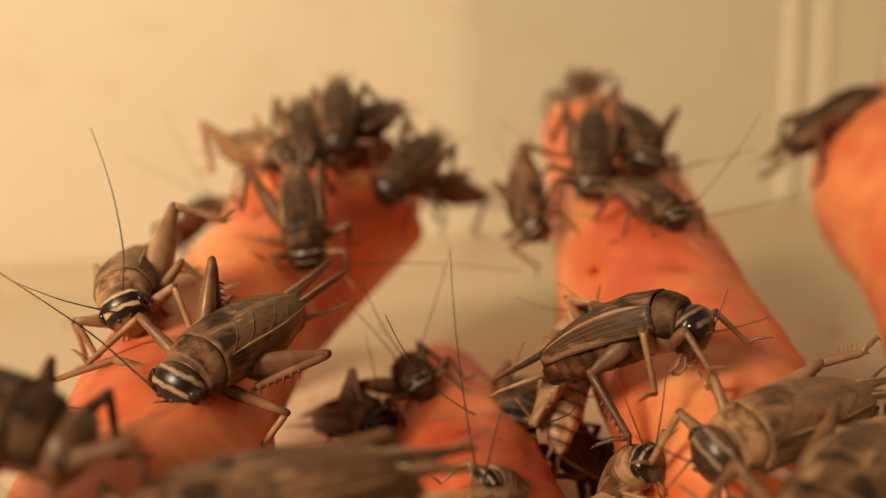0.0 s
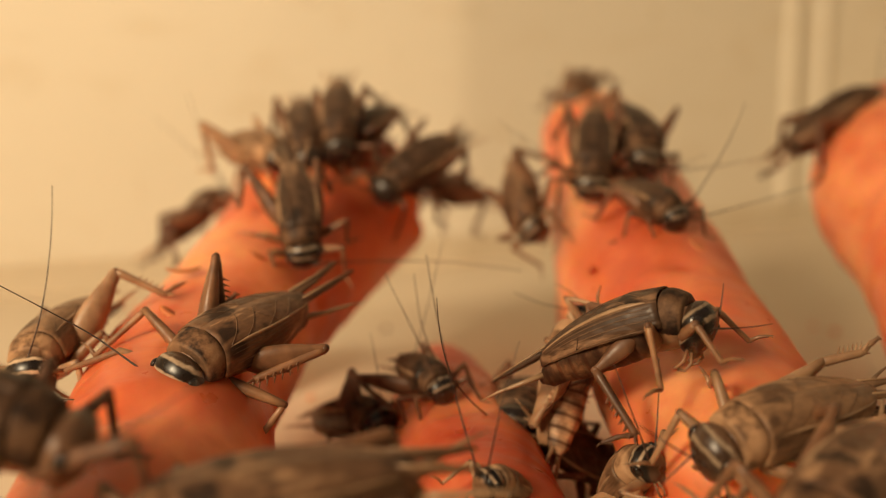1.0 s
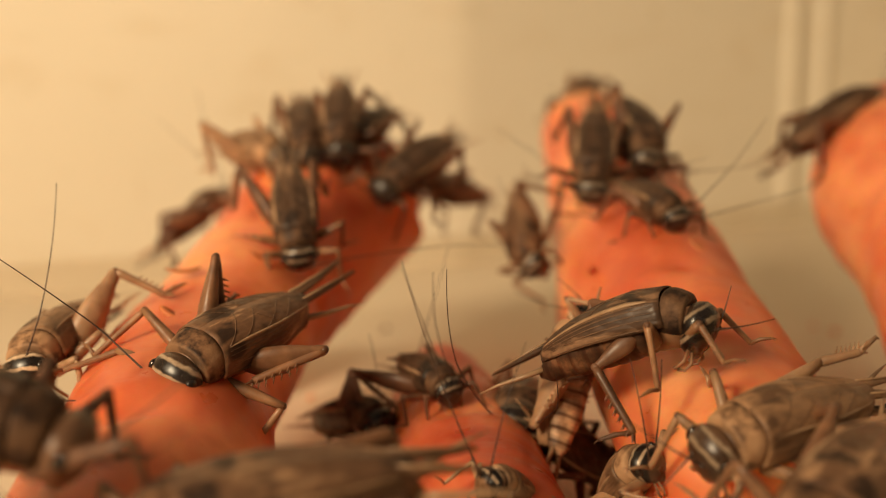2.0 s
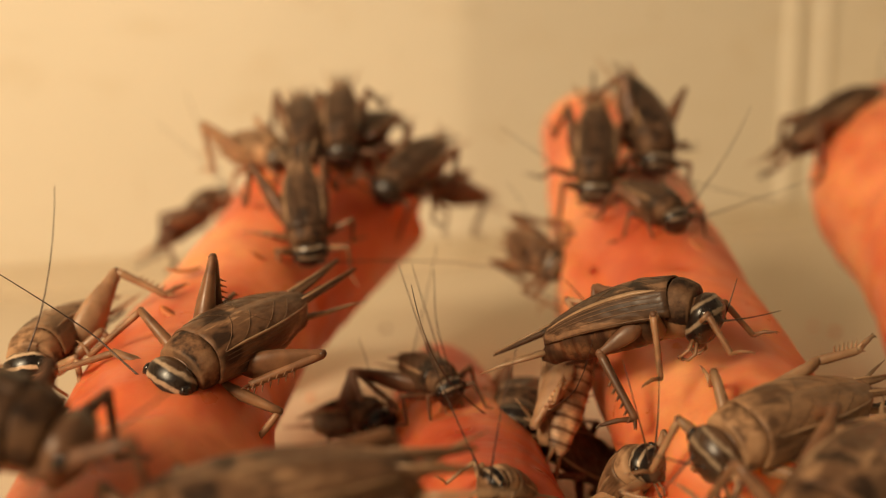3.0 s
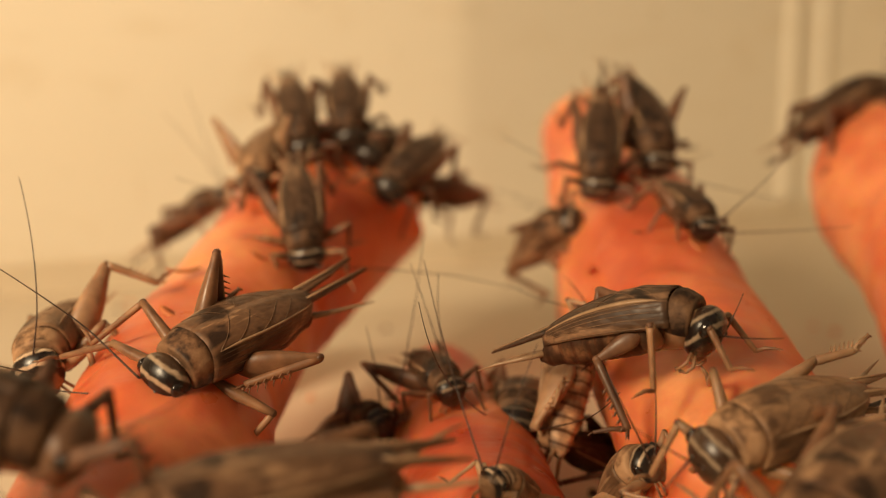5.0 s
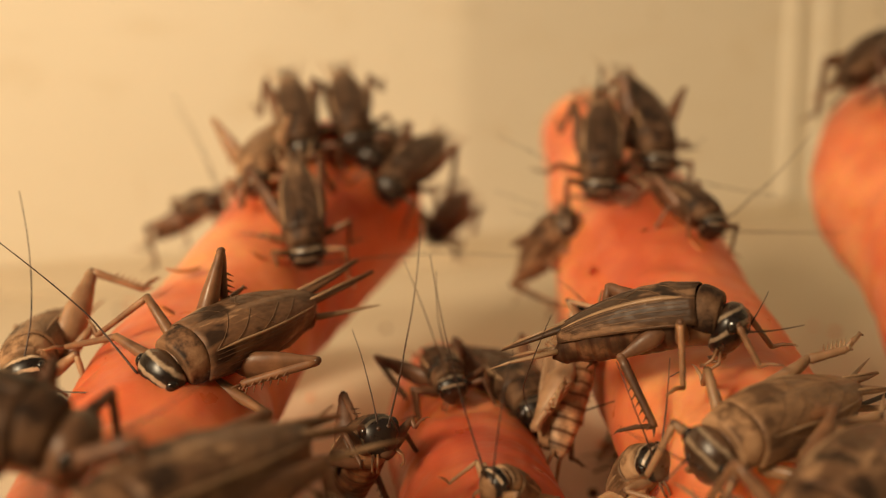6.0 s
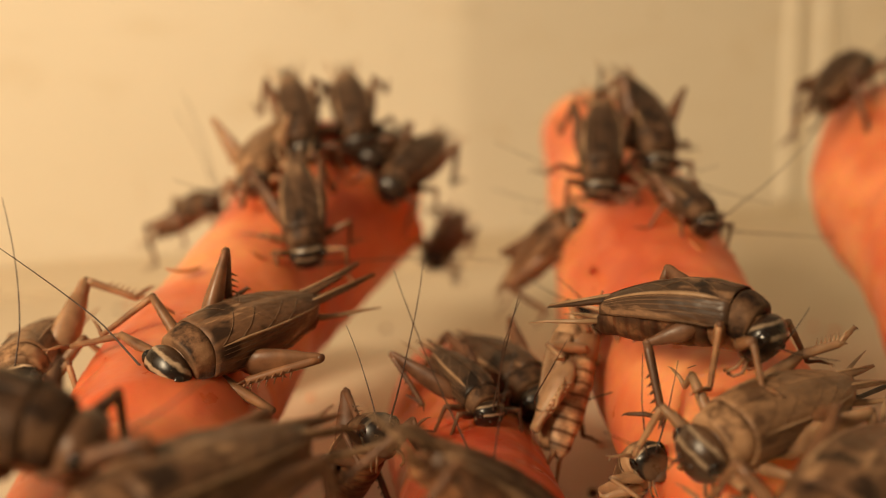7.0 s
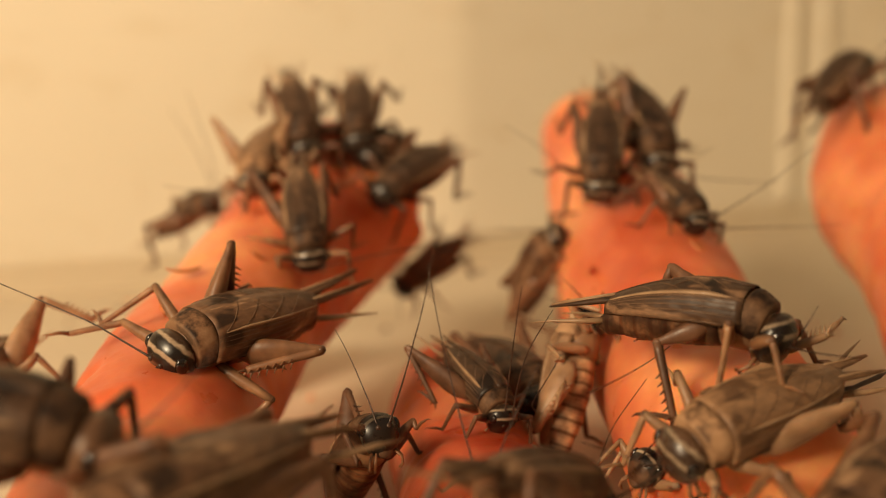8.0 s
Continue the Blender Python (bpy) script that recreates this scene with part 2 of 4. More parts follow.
def tub(corners, radius, height, draft, thick):
    """The tub's wall, undercut along its foot, with a rolled lip, and its floor."""
    line = rounded(corners, radius)
    mid = sum(line, Vector((0, 0))) / len(line)

    def ring(z, grow):
        return [(*(p + (p - mid).normalized() * grow), z) for p in line]

    lip = 0.006
    foot = 0.0042
    levels = [(0.0, foot), (0.0074, 0.0004), (0.0079, 0.0), (0.0086, 0.0001), (height * 0.5, draft * 0.5), (height, draft), (height + 0.002, draft + 0.003), (height + 0.002, draft + lip),
              (height - 0.004, draft + lip), (height - 0.004, draft + thick), (height * 0.5, draft * 0.5 + thick), (0.0, foot + thick)]
    wall = Shape().rings([ring(z, g) for z, g in levels], caps=False)
    ob = tagged(new("wall_tub", wall.mesh("wall_tub", [TUB_WALL])), "cream plastic tub wall with soft rounded corners", "wall", kind="structure")
    ground = Shape().rings([ring(-0.003, foot + thick), ring(-0.0001, foot + thick), ring(0.0, foot + 0.0002)])
    flo = tagged(new("floor", ground.mesh("floor", [TUB_FLOOR])), "beige plastic tub floor, lightly soiled", "floor", kind="structure")
    return ob, flo


def rib(x, y, height):
    """An upright moulded rib on the tub's inner wall."""
    rows = []
    for z, r in ((0.0085, 0.0016), (0.011, 0.0022), (height * 0.5, 0.0022), (height - 0.004, 0.0022), (height, 0.0012)):
        grow = 0.004 * z / 0.22
        rows.append([(x + grow * 0.4 + math.cos(a) * r, y + grow + math.sin(a) * r * 0.45, z) for a in (2 * math.pi * k / 16 for k in range(16))])
    return tagged(new("trim", Shape().rings(rows).mesh("trim", [TUB_WALL])), "upright moulded rib on the cream tub wall", "trim", kind="structure")


# ---- carrots ----
def carrot(stations, seed, label, near_end=1.0, far_end=1.0, ridge=0.018, skin=None):
    """A carrot along stations of (x, y, z, radius), rounded off at both ends, with shallow rings and dents."""
    root = new("carrot")
    off = Vector((seed * 3.1, seed * 1.7, seed * 5.3))
    rows, n, m = [], 64, 150
    side = Vector((1, 0, 0))
    for i in range(m + 1):
        k = i / m
        x, y, z, r = spline(stations, k)
        d = Vector((spline(stations, min(k + 0.01, 1)) - spline(stations, max(k - 0.01, 0)))[:3]).normalized()
        side = (side - d * side.dot(d)).normalized()
        w = side.cross(d)
        length = (Vector(stations[0][:3]) - Vector(stations[-1][:3])).length
        e0, e1 = k * length / (r * far_end), (1 - k) * length / (r * near_end)
        cap = min(1.0, math.sqrt(max(1 - (1 - min(e0, 1)) ** 2.6, 0.0)), math.sqrt(max(1 - (1 - min(e1, 1)) ** 2.6, 0.0)))
        row = []
        for j in range(n):
            a = 2 * math.pi * j / n
            q = Vector((x, y, z)) + (side * math.cos(a) + w * math.sin(a)) * r
            bump = noise.noise(q * 55 + off) * 0.055 + noise.noise(q * 160 + off) * 0.022 - 0.42 * max(0.0, noise.noise(q * 105 + off * 2) - 0.34)
            groove = -ridge * max(0.0, noise.noise(Vector((k * 26, math.cos(a) * 0.8, math.sin(a) * 0.8)) + off) - 0.12) * 2.2
            rr = max(r * cap * (1 + bump + groove), 0.0002)
            row.append(Vector((x, y, z)) + (side * math.cos(a) + w * math.sin(a)) * rr)
        rows.append(row)
    part("flesh", Shape().rings(rows), skin or SKIN, root)
    return tagged(root, label, "carrot", "carrots in the tub")


def cut_end(root, at, heading, r):
    """The paler cut face at a carrot's thick end, with a darker core."""
    d = Vector(heading)
    side = d.orthogonal().normalized()
    w, s, rows = d.cross(side), Shape(), []
    for g, up in ((1.0, -0.0012), (0.98, 0.0002), (0.90, 0.0007), (0.45, 0.0009), (0.40, 0.0005), (0.05, 0.0006)):
        rows.append([Vector(at) + d * up + (side * math.cos(a) + w * math.sin(a)) * r * g * (1 + 0.03 * math.sin(5 * a)) for a in (2 * math.pi * k / 32 for k in range(32))])
    part("cut_end", s.rings(rows), CUT, root, "pale orange cut face")


def flap(root, at, up, size, seed):
    """A curled scrap of gnawed skin."""
    rng, n = random.Random(seed), Vector(up)
    side = Matrix.Rotation(rng.uniform(0, 3), 3, n) @ n.orthogonal().normalized()
    w, rows = n.cross(side), []
    for i in range(7):
        u = i / 6 - 0.5
        wid = size * 0.55 * math.sqrt(max(1 - (2 * u) ** 2, 0.03))
        mid = Vector(at) + side * u * size * 2 + n * size * (0.06 + 0.7 * (u + 0.5) ** 2)
        rows.append([mid + w * wid * c + n * size * q for c, q in ((-1, 0.05), (0, 0.16), (1, 0.05), (0, -0.02))])
    part("skin_flap", Shape().rings(rows), CRUMB, root, "curled scrap of gnawed skin")


def crown(root, at, heading, r):
    """The pale stump of cut leaf stalks on a carrot's top."""
    s, d = Shape(), Vector(heading).normalized()
    for i in range(9):
        a = i * 2.4
        o = d.orthogonal().normalized()
        o = Matrix.Rotation(a, 3, d) @ o * (r * 0.16 * math.sqrt(i))
        p = Vector(at) + o
        s.tube([p - d * r * 0.4, p + d * r * 0.2 + o * 0.2, p + d * r * (0.55 - 0.03 * i) + o * 0.5], [r * 0.22, r * 0.2, r * 0.13], 8)
    part("crown", s, CROWN, root, "yellowish crown with cut leaf stalks")


def chunk(x, y, top, r, seed):
    """A short cut length of carrot standing on its cut face."""
    root = new("carrot_chunk")
    rows = []
    for z, g in ((0.0003, 0.9), (0.0008, 0.98), (top * 0.5, 1.03), (top - 0.0008, 0.98), (top - 0.0002, 0.92)):
        rows.append([(x + math.cos(a) * r * g * (1 + 0.05 * math.sin(3 * a + seed)), y + math.sin(a) * r * g, z) for a in (2 * math.pi * k / 28 for k in range(28))])
    part("flesh", Shape().rings(rows), SKIN, root)
    return tagged(root, "short cut orange carrot chunk under a longer carrot", "carrot", "carrot chunks")


def crumbs(count, seed):
    """Gnawed crumbs and droppings on the floor."""
    rng, s = random.Random(seed), Shape()
    for _ in range(count):
        s.ball((rng.uniform(-0.12, 0.14), rng.uniform(0.11, 0.24), 0.0004), rng.uniform(0.0003, 0.0008), rng.randrange(2), 5,
               (rng.uniform(0.7, 1.8), rng.uniform(0.7, 1.3), 0.7))
    ob = new("crumbs", s.mesh("crumbs", [CRUMB, LEG_DARK]))
    return tagged(ob, "gnawed carrot crumbs and dark droppings on the floor", "crumbs", kind="stuff")


# ---- crickets ----
def segment(s, a, b, profile, n=8, mat=0, flat=1.0, side=None):
    """A limb from a to b; profile: rows of (place along it, radius)."""
    a, b = Vector(a), Vector(b)
    s.tube([a.lerp(b, k) for k, _ in profile], [r for _, r in profile], n, mat, flat, side)


def limb(root, name, L, hip, knee, ankle, toe, hind, mat, given=None):
    """One leg: thigh, shin with spines, foot with claws."""
    if given:
        toe = tuple(t - a + g for t, a, g in zip(toe, ankle, given[1]))
        knee, ankle = given
    hip, knee, ankle, toe = (Vector(p) * L for p in (hip, knee, ankle, toe))
    reach = (0.55 if given else 0.40 if hind else 0.27) * L
    if (ankle - knee).length > reach:
        move = knee + (ankle - knee).normalized() * reach - ankle
        ankle, toe = ankle + move, toe + move
    s = Shape()
    if hind:
        w = L * min(1.0, (knee - hip).length / (0.44 * L))
        segment(s, hip, knee, [(-0.02, 0.018 * L), (0.04, 0.046 * w), (0.16, 0.078 * w), (0.30, 0.084 * w), (0.5, 0.076 * w), (0.72, 0.056 * w), (0.86, 0.040 * w), (0.95, 0.036 * w), (1.0, 0.030 * w), (1.03, 0.016 * w)],
                12, 0, 0.62, (0, 0, 1))
        s.ball(knee, 0.022 * L, 1, 7, (1.0, 0.8, 1.0))
    else:
        segment(s, hip, knee, [(-0.04, 0.028 * L), (0.08, 0.038 * L), (0.4, 0.036 * L), (0.8, 0.027 * L), (1.02, 0.021 * L)], 8, 0, 0.8)
        s.ball(knee, 0.018 * L, 1, 5)
    thigh = part(name, s, [mat, LEG_DARK], root)
    s = Shape()
    r = 0.022 * L if hind else 0.016 * L
    segment(s, knee, ankle, [(0, r * 0.9), (0.12, r * 1.05), (0.6, r * 0.9), (0.95, r * 0.85), (1.02, r * 0.7)], 7)
    d = (ankle - knee).normalized()
    out = (knee - hip).cross(d)
    out = out.normalized() if out.length > 1e-9 else d.orthogonal()
    back = d.cross(out).normalized()
    if back.dot(hip - knee) > 0:
        back = -back
    part("shin", s, mat, thigh)
    for i in range(6 if hind else 0):
        p = knee.lerp(ankle, 0.38 + 0.11 * i)
        for sgn in (-1, 1):
            tip = p + (back * 0.8 + out * sgn * 0.55 + d * 0.55).normalized() * L * 0.055
            part("spine", Shape().tube([p, p.lerp(tip, 0.5), tip], [r * 0.32, r * 0.22, r * 0.06], 5), mat, thigh)
    for sgn in (-1, 1) if hind else ():
        tip = ankle + (d * 0.7 + out * sgn * 0.6 + back * 0.35).normalized() * L * 0.062
        part("spur", Shape().tube([ankle, ankle.lerp(tip, 0.5), tip], [r * 0.42, r * 0.30, r * 0.08], 5), mat, thigh)
    s = Shape()
    mid = ankle.lerp(toe, 0.5) + Vector((0, 0, 0.008 * L))
    s.tube([ankle, ankle.lerp(mid, 0.9), mid, mid.lerp(toe, 0.85), toe], [r * 0.75, r * 0.55, r * 0.62, r * 0.42, r * 0.45], 6)
    for sgn in (-1, 1):
        t2 = toe + (toe - mid).normalized() * 0.022 * L + Vector((0, sgn * 0.016 * L, -0.008 * L))
        s.tube([toe, toe.lerp(t2, 0.5) + Vector((0, 0, 0.004 * L)), t2], [r * 0.3, r * 0.22, r * 0.05], 5)
    part("foot", s, mat, thigh)
    return thigh


def body_height(x):
    """The body's upper line and half width, per length, along its axis."""
    return smooth([(-0.52, 0.02, 0.03), (-0.44, 0.075, 0.085), (-0.25, 0.125, 0.135), (0.0, 0.14, 0.148), (0.2, 0.135, 0.14), (0.38, 0.12, 0.13)], x)


def cricket(length, label, stance, drops=(0, 0, 0, 0, 0, 0), wings="long", pale=False, dark=False, seed=1, feelers=((28, 25), (-28, 25)), feeler_length=1.15, bend=0.25, knees=(0, 0), tails=True, face="", tan_legs=False, legs_at=None, droop=24, arch=0.14, spike=0.0, reach=0.0, dim=False):
    """A cricket that faces +x, standing on z = 0. stance: height of the body's axis over the ground, per length. drops: how far each foot
    reaches below that ground (front, middle, hind pairs). knees: how much each hind knee is raised. legs_at: knee and ankle, per length, of legs that stand
    otherwise (f, m, h for front, middle, hind; 0 left, 1 right). droop: degrees by which the head nods. arch: how far the back sinks towards the tail. spike: the length of a long ovipositor. reach: how much longer and higher the folded hind wings stick out. dim: a dark belly."""
    L, rng = length, random.Random(seed)
    root = new("cricket")
    root["stance"] = stance
    h = stance
    legm = LEG_PALE if pale else LEG if tan_legs or (not dark and seed % 5) else LEG_DARK
    wing = WING_PALE if pale else WING_DARK if dark else WING
    belly = ABDOMEN_PALE if pale else ABDOMEN_DARK if dim or dark and seed % 2 else ABDOMEN

    def sag(x):
        return -arch * min(0.0, x - 0.12) ** 2

    def loft(stations, n=20, power=1.0, base=None):
        base = h if base is None else base
        rows = []
        for x, zc, hw, up, down in stations:
            row = []
            for k in range(n):
                a = 2 * math.pi * k / n
                c, s = math.cos(a), math.sin(a)
                c, s = math.copysign(abs(c) ** power, c), math.copysign(abs(s) ** power, s)
                row.append((x * L, c * hw * L, (base + sag(x) + zc + s * (up if s > 0 else down)) * L))
            rows.append(row)
        return rows

    # abdomen with overlapping rings
    st = []
    rings = 9
    for i in range(rings):
        x0, x1 = 0.12 - 0.62 * i / rings, 0.12 - 0.62 * (i + 1) / rings
        for k, g in ((0.02, 0.975), (0.22, 1.0), (0.75, 1.012), (0.96, 1.0)):
            x = x0 + (x1 - x0) * k
            up, hw = body_height(x)
            st.append((x, -0.01, hw * g * 0.93, up * g * 0.86, (up * 0.95 + 0.012 + 0.014 * max(0.0, 1 - ((x + 0.08) / 0.24) ** 2)) * g))
    st.append((-0.515, -0.02, 0.02, 0.015, 0.02))
    part("abdomen", Shape().rings(loft(st)), belly, root)
    # thorax below the wings
    th = [(0.06, -0.02, 0.10, 0.08, 0.11), (0.14, -0.03, 0.118, 0.10, 0.125), (0.24, -0.035, 0.112, 0.10, 0.125), (0.33, -0.03, 0.09, 0.09, 0.10)]
    part("thorax", Shape().rings(loft(th)), LEG, root)
    # pronotum, a saddle with a rim, tipped forward about its rear edge
    pr = [(-0.004, -0.004, 0.10, 0.10, 0.04), (0.0, -0.004, 0.130, 0.130, 0.080), (0.009, -0.004, 0.136, 0.136, 0.092), (0.030, -0.004, 0.138, 0.136, 0.096), (0.060, -0.006, 0.136, 0.131, 0.095),
          (0.090, -0.008, 0.129, 0.122, 0.088), (0.104, -0.009, 0.126, 0.118, 0.085), (0.113, -0.010, 0.117, 0.108, 0.075), (0.116, -0.012, 0.09, 0.08, 0.05)]
    saddle = part("pronotum", Shape().rings(loft(pr, 24, 0.88, 0.0)), PRONOTUM_PALE if pale else PRONOTUM_DARK if dark else PRONOTUM, root)
    saddle.matrix_basis = pose(0.203 * L, 0, (h + 0.008) * L, 0, 0.45 * droop, 0)
    # head: a dome with a broad face that narrows to the mouth, nodding about the neck
    nape = saddle.matrix_basis @ Vector((0.094 * L, 0, -0.008 * L))
    nod = pose(*nape, 0, droop, 0)
    hd = []
    for i in range(15):
        u = i / 14
        z = 0.114 - 0.258 * u
        g = math.sqrt(max(1 - abs(2 * u - 0.86) ** 2.3 / 1.42, 0.012)) if u > 0.43 else math.sqrt(max(1 - (1 - u / 0.43) ** 2.2, 0.012))
        hd.append([((0.060 + 0.018 * u + math.cos(a) * (0.090 if math.cos(a) > 0 else 0.078) * g) * L, math.sin(a) * 0.124 * g * (1 - 0.22 * max(0.0, u - 0.4)) * L, z * L) for a in (2 * math.pi * k / 24 for k in range(24))])
    head = part("head", Shape().rings([list(reversed(r)) for r in hd]), HEAD_TAN if face == "plain" else HEAD_BLACK if face == "black" else HEAD_BROWN if face == "brown" else HEAD_PALE if face == "pale" else HEAD_DARK if dark else HEAD, root)
    head.matrix_basis = nod
    for sgn in (1, -1):
        s = Shape().ball((0.088 * L, sgn * 0.102 * L, 0.026 * L), 0.035 * L, 0, 10, (0.95, 0.72, 1.25))
        part("eye", s, EYE_BLACK, head)
        for a, b in (((0.100, 0.052, -0.108), 0.0), ((0.085, 0.070, -0.103), 0.018)):
            s = Shape().tube([Vector(p) * L for p in (a[:1] + (sgn * a[1], a[2]), (a[0] + 0.03 - b, sgn * (a[1] + 0.03), a[2] - 0.05), (a[0] + 0.015 - b, sgn * (a[1] + 0.035), a[2] - 0.09), (a[0] - 0.015, sgn * (a[1] + 0.025), a[2] - 0.105))],
                             [0.008 * L, 0.0085 * L, 0.007 * L, 0.009 * L], 7)
            part("palp", s, LEG, head)
    s = Shape()
    s.ball((0.106 * L, 0, -0.112 * L), 0.052 * L, 0, 8, (0.6, 1.0, 0.85))
    part("mouth", s, HEAD_TAN, head)
    for sgn in (1, -1):
        s = Shape().ball((0.142 * L, sgn * 0.030 * L, 0.020 * L), 0.016 * L, 0, 7, (1, 1, 1))
        part("scape", s, HEAD_TAN, head)

    # wings
    if wings != "none":
        end = {"long": -0.47, "short": -0.28, "pads": -0.02}[wings]
        for sgn in (1, -1):
            s, rows, n, m = Shape(), [], 22, 14
            lift = 0.006 if sgn > 0 else 0.0
            lines = {38: [], 30: [], 22: [], 13: [], 4: [], -6: []}

            def at(u, deg, grow=1.0):
                x = 0.228 + (end - 0.228) * u
                full = math.sqrt(max(1 - max(0.0, (u - 0.30) / 0.72) ** 2.6, 0.0))
                w = (0.147 + 0.016 * math.sin(math.pi * min(u * 1.3, 1))) * (0.10 + 0.90 * full)
                mid = -0.005 + 0.045 * u ** 2
                top = (0.148 + lift) * (0.90 + 0.10 * min(u / 0.22, 1.0)) * (1 - 0.30 * u ** 2.5) - mid
                c, q = math.cos(radians(deg)), math.sin(radians(deg))
                return Vector((x, sgn * (abs(c) ** 0.8 * w * math.copysign(1, c)) * grow, h + sag(x) + mid + math.copysign(abs(q) ** 0.8, q) * top * grow)) * L

            degs = [94 - (94 + 10) * k / (m - 1) for k in range(m)]
            for i in range(n + 1):
                rows.append([at(i / n, d) for d in degs] + [at(i / n, d, 0.955) for d in reversed(degs)])
                for deg in lines:
                    lines[deg].append(at(i / n, deg, 0.985 if deg == 38 else 1.006))
            if sgn < 0:
                rows = [list(reversed(r)) for r in rows]
            fore = part("forewing", s.rings(rows), wing, root)
            for deg, line in lines.items():
                fat = 0.014 if deg == 38 else 0.0030
                v = Shape().tube(line[1:-1], [fat * L * min(1.0, 0.15 + k / 4) * (1 - 0.75 * (k / (n - 2)) ** 2) for k in range(n - 1)], 5, 0, 0.6)
                part("vein", v, VEIN if deg == 38 else VEIN_BROWN, fore)
            # slanting veins of the upper field
            for k, (u0, d0, u1, d1) in enumerate(() if wings == "pads" else ((0.06, 40, 0.26, 88), (0.20, 40, 0.42, 84), (0.36, 86, 0.52, 42), (0.40, 40, 0.66, 82), (0.60, 40, 0.80, 80))):
                v = Shape().tube([at(u0 + (u1 - u0) * q / 9, d0 + (d1 - d0) * q / 9 + 2 * math.sin(q * 0.5 + seed), 1.006) for q in range(10)], [0.0022 * L] * 10, 5, 0, 0.6)
                part("vein", v, VEIN_BROWN, fore)
    if wings == "long" and tails:
        for sgn in (1, -1):
            s = Shape()
            y = sgn * 0.028
            s.tube([Vector(p) * L for p in ((-0.30, y, h + 0.085 + sag(-0.3)), (-0.46, y * 1.1, h + 0.085 + sag(-0.46)), (-0.60 - 0.5 * reach, y * 1.5, h + 0.075 + 0.5 * reach + sag(-0.58)), (-0.72 - reach, y * 1.9, h + 0.07 + reach + sag(-0.68)))], [0.03 * L, 0.028 * L, (0.018 + 0.04 * reach) * L, (0.005 + 0.05 * reach) * L], 8, 0, 0.6, (0, 1, 0))
            s.tube([Vector(p) * L for p in ((-0.42, y * 1.5, h + 0.106 + sag(-0.42)), (-0.58 - 0.5 * reach, y * 1.6, h + 0.092 + 0.5 * reach + sag(-0.57)), (-0.71 - reach, y * 1.95, h + 0.076 + reach + sag(-0.67)))], 0.005 * L, 5, 1)
            part("hindwing", s, [wing, VEIN], root)
    for sgn in (1, -1):
        s = Shape()
        s.tube([Vector(p) * L for p in ((-0.47, sgn * 0.045, h - 0.01 + sag(-0.47)), (-0.58, sgn * 0.09, h + 0.01 + sag(-0.55)), (-0.70, sgn * 0.13, h + 0.035 + sag(-0.63)), (-0.80, sgn * 0.16, h + 0.05 + sag(-0.7)))], [0.016 * L, 0.013 * L, 0.008 * L, 0.002 * L], 7)
        part("cercus", s, VEIN, root)
    if spike or wings in ("pads", "short") or seed % 4 == 1:
        far = spike or 0.34
        s = Shape().tube([Vector((-0.48 - far * k, 0, h - 0.03 - 0.03 * math.sin(3 * k) + sag(-0.48 - 0.5 * far * k))) * L for k in (0, 0.4, 0.88, 1.0)], [0.013 * L, 0.011 * L, 0.012 * L, 0.003 * L], 7)
        part("ovipositor", s, FEELER, root)

    # legs: front, middle, hind
    def j(a):
        return rng.uniform(-a, a)

    legs, at = [], legs_at or {}
    for i, sgn in enumerate((1, -1)):
        d = drops[i]
        f = (0.42 + j(0.06), sgn * (0.25 + j(0.04)), 0.006 - d)
        legs.append(limb(root, "front_leg", L, (0.28, sgn * 0.08, h - 0.10), (0.37 + j(0.03), sgn * (0.24 + j(0.03)), h * 0.95 + j(0.03)), f, (f[0] + 0.09, f[1] + sgn * 0.03, f[2]), False, legm, at.get("f%d" % i)))
        d = drops[2 + i]
        f = (0.04 + j(0.08), sgn * (0.36 + j(0.05)), 0.006 - d)
        legs.append(limb(root, "middle_leg", L, (0.16, sgn * 0.09, h - 0.11), (0.14 + j(0.05), sgn * (0.30 + j(0.03)), h * 0.95 + j(0.04)), f, (f[0] - 0.03, f[1] + sgn * 0.10, f[2]), False, legm, at.get("m%d" % i)))
        d = drops[4 + i]
        up = knees[i]
        k = (-0.30 - 0.10 * j(1) + 0.30 * up, sgn * (0.20 + 0.10 * up + j(0.03)), h + 0.12 + 0.28 * up + j(0.03))
        f = (-0.44 + j(0.06) + 0.2 * up, sgn * (0.30 + j(0.04)), 0.006 - d)
        limb(root, "hind_leg", L, (0.07, sgn * 0.115, h - 0.055), k, f, (f[0] - 0.15, f[1] + sgn * 0.05, f[2]), True, LEG_DARK if dark else legm if pale else THIGH, at.get("h%d" % i))
    # feelers, turning about their roots
    made = []
    for i, sgn in enumerate((1, -1)):
        n, fl, arch = 16, (feelers[i][2] if len(feelers[i]) > 2 else feeler_length) * L * rng.uniform(0.85, 1.1), bend * rng.uniform(0.4, 1.2)
        kink, bent = rng.uniform(-0.22, 0.22), rng.uniform(0.3, 0.7)
        pts = [(fl * k / n, sgn * 0.05 * fl * math.sin(3 * k / n) + kink * fl * max(0.0, k / n - bent), arch * fl * (k / n) ** 2) for k in range(n + 1)]
        s = Shape().tube(pts, [max(L, 0.018) * (0.0068 - 0.0050 * (k / n) ** 0.5) for k in range(n + 1)], 6)
        s.ball((0, 0, 0), 0.015 * L, 0, 6)
        ob = part("antenna", s, FEELER, root)
        made.append((ob, tuple(nod @ Vector((0.146 * L, sgn * 0.032 * L, 0.022 * L))), feelers[i][:2]))
        ob.matrix_basis = pose(*made[-1][1], 0, -feelers[i][1], feelers[i][0])
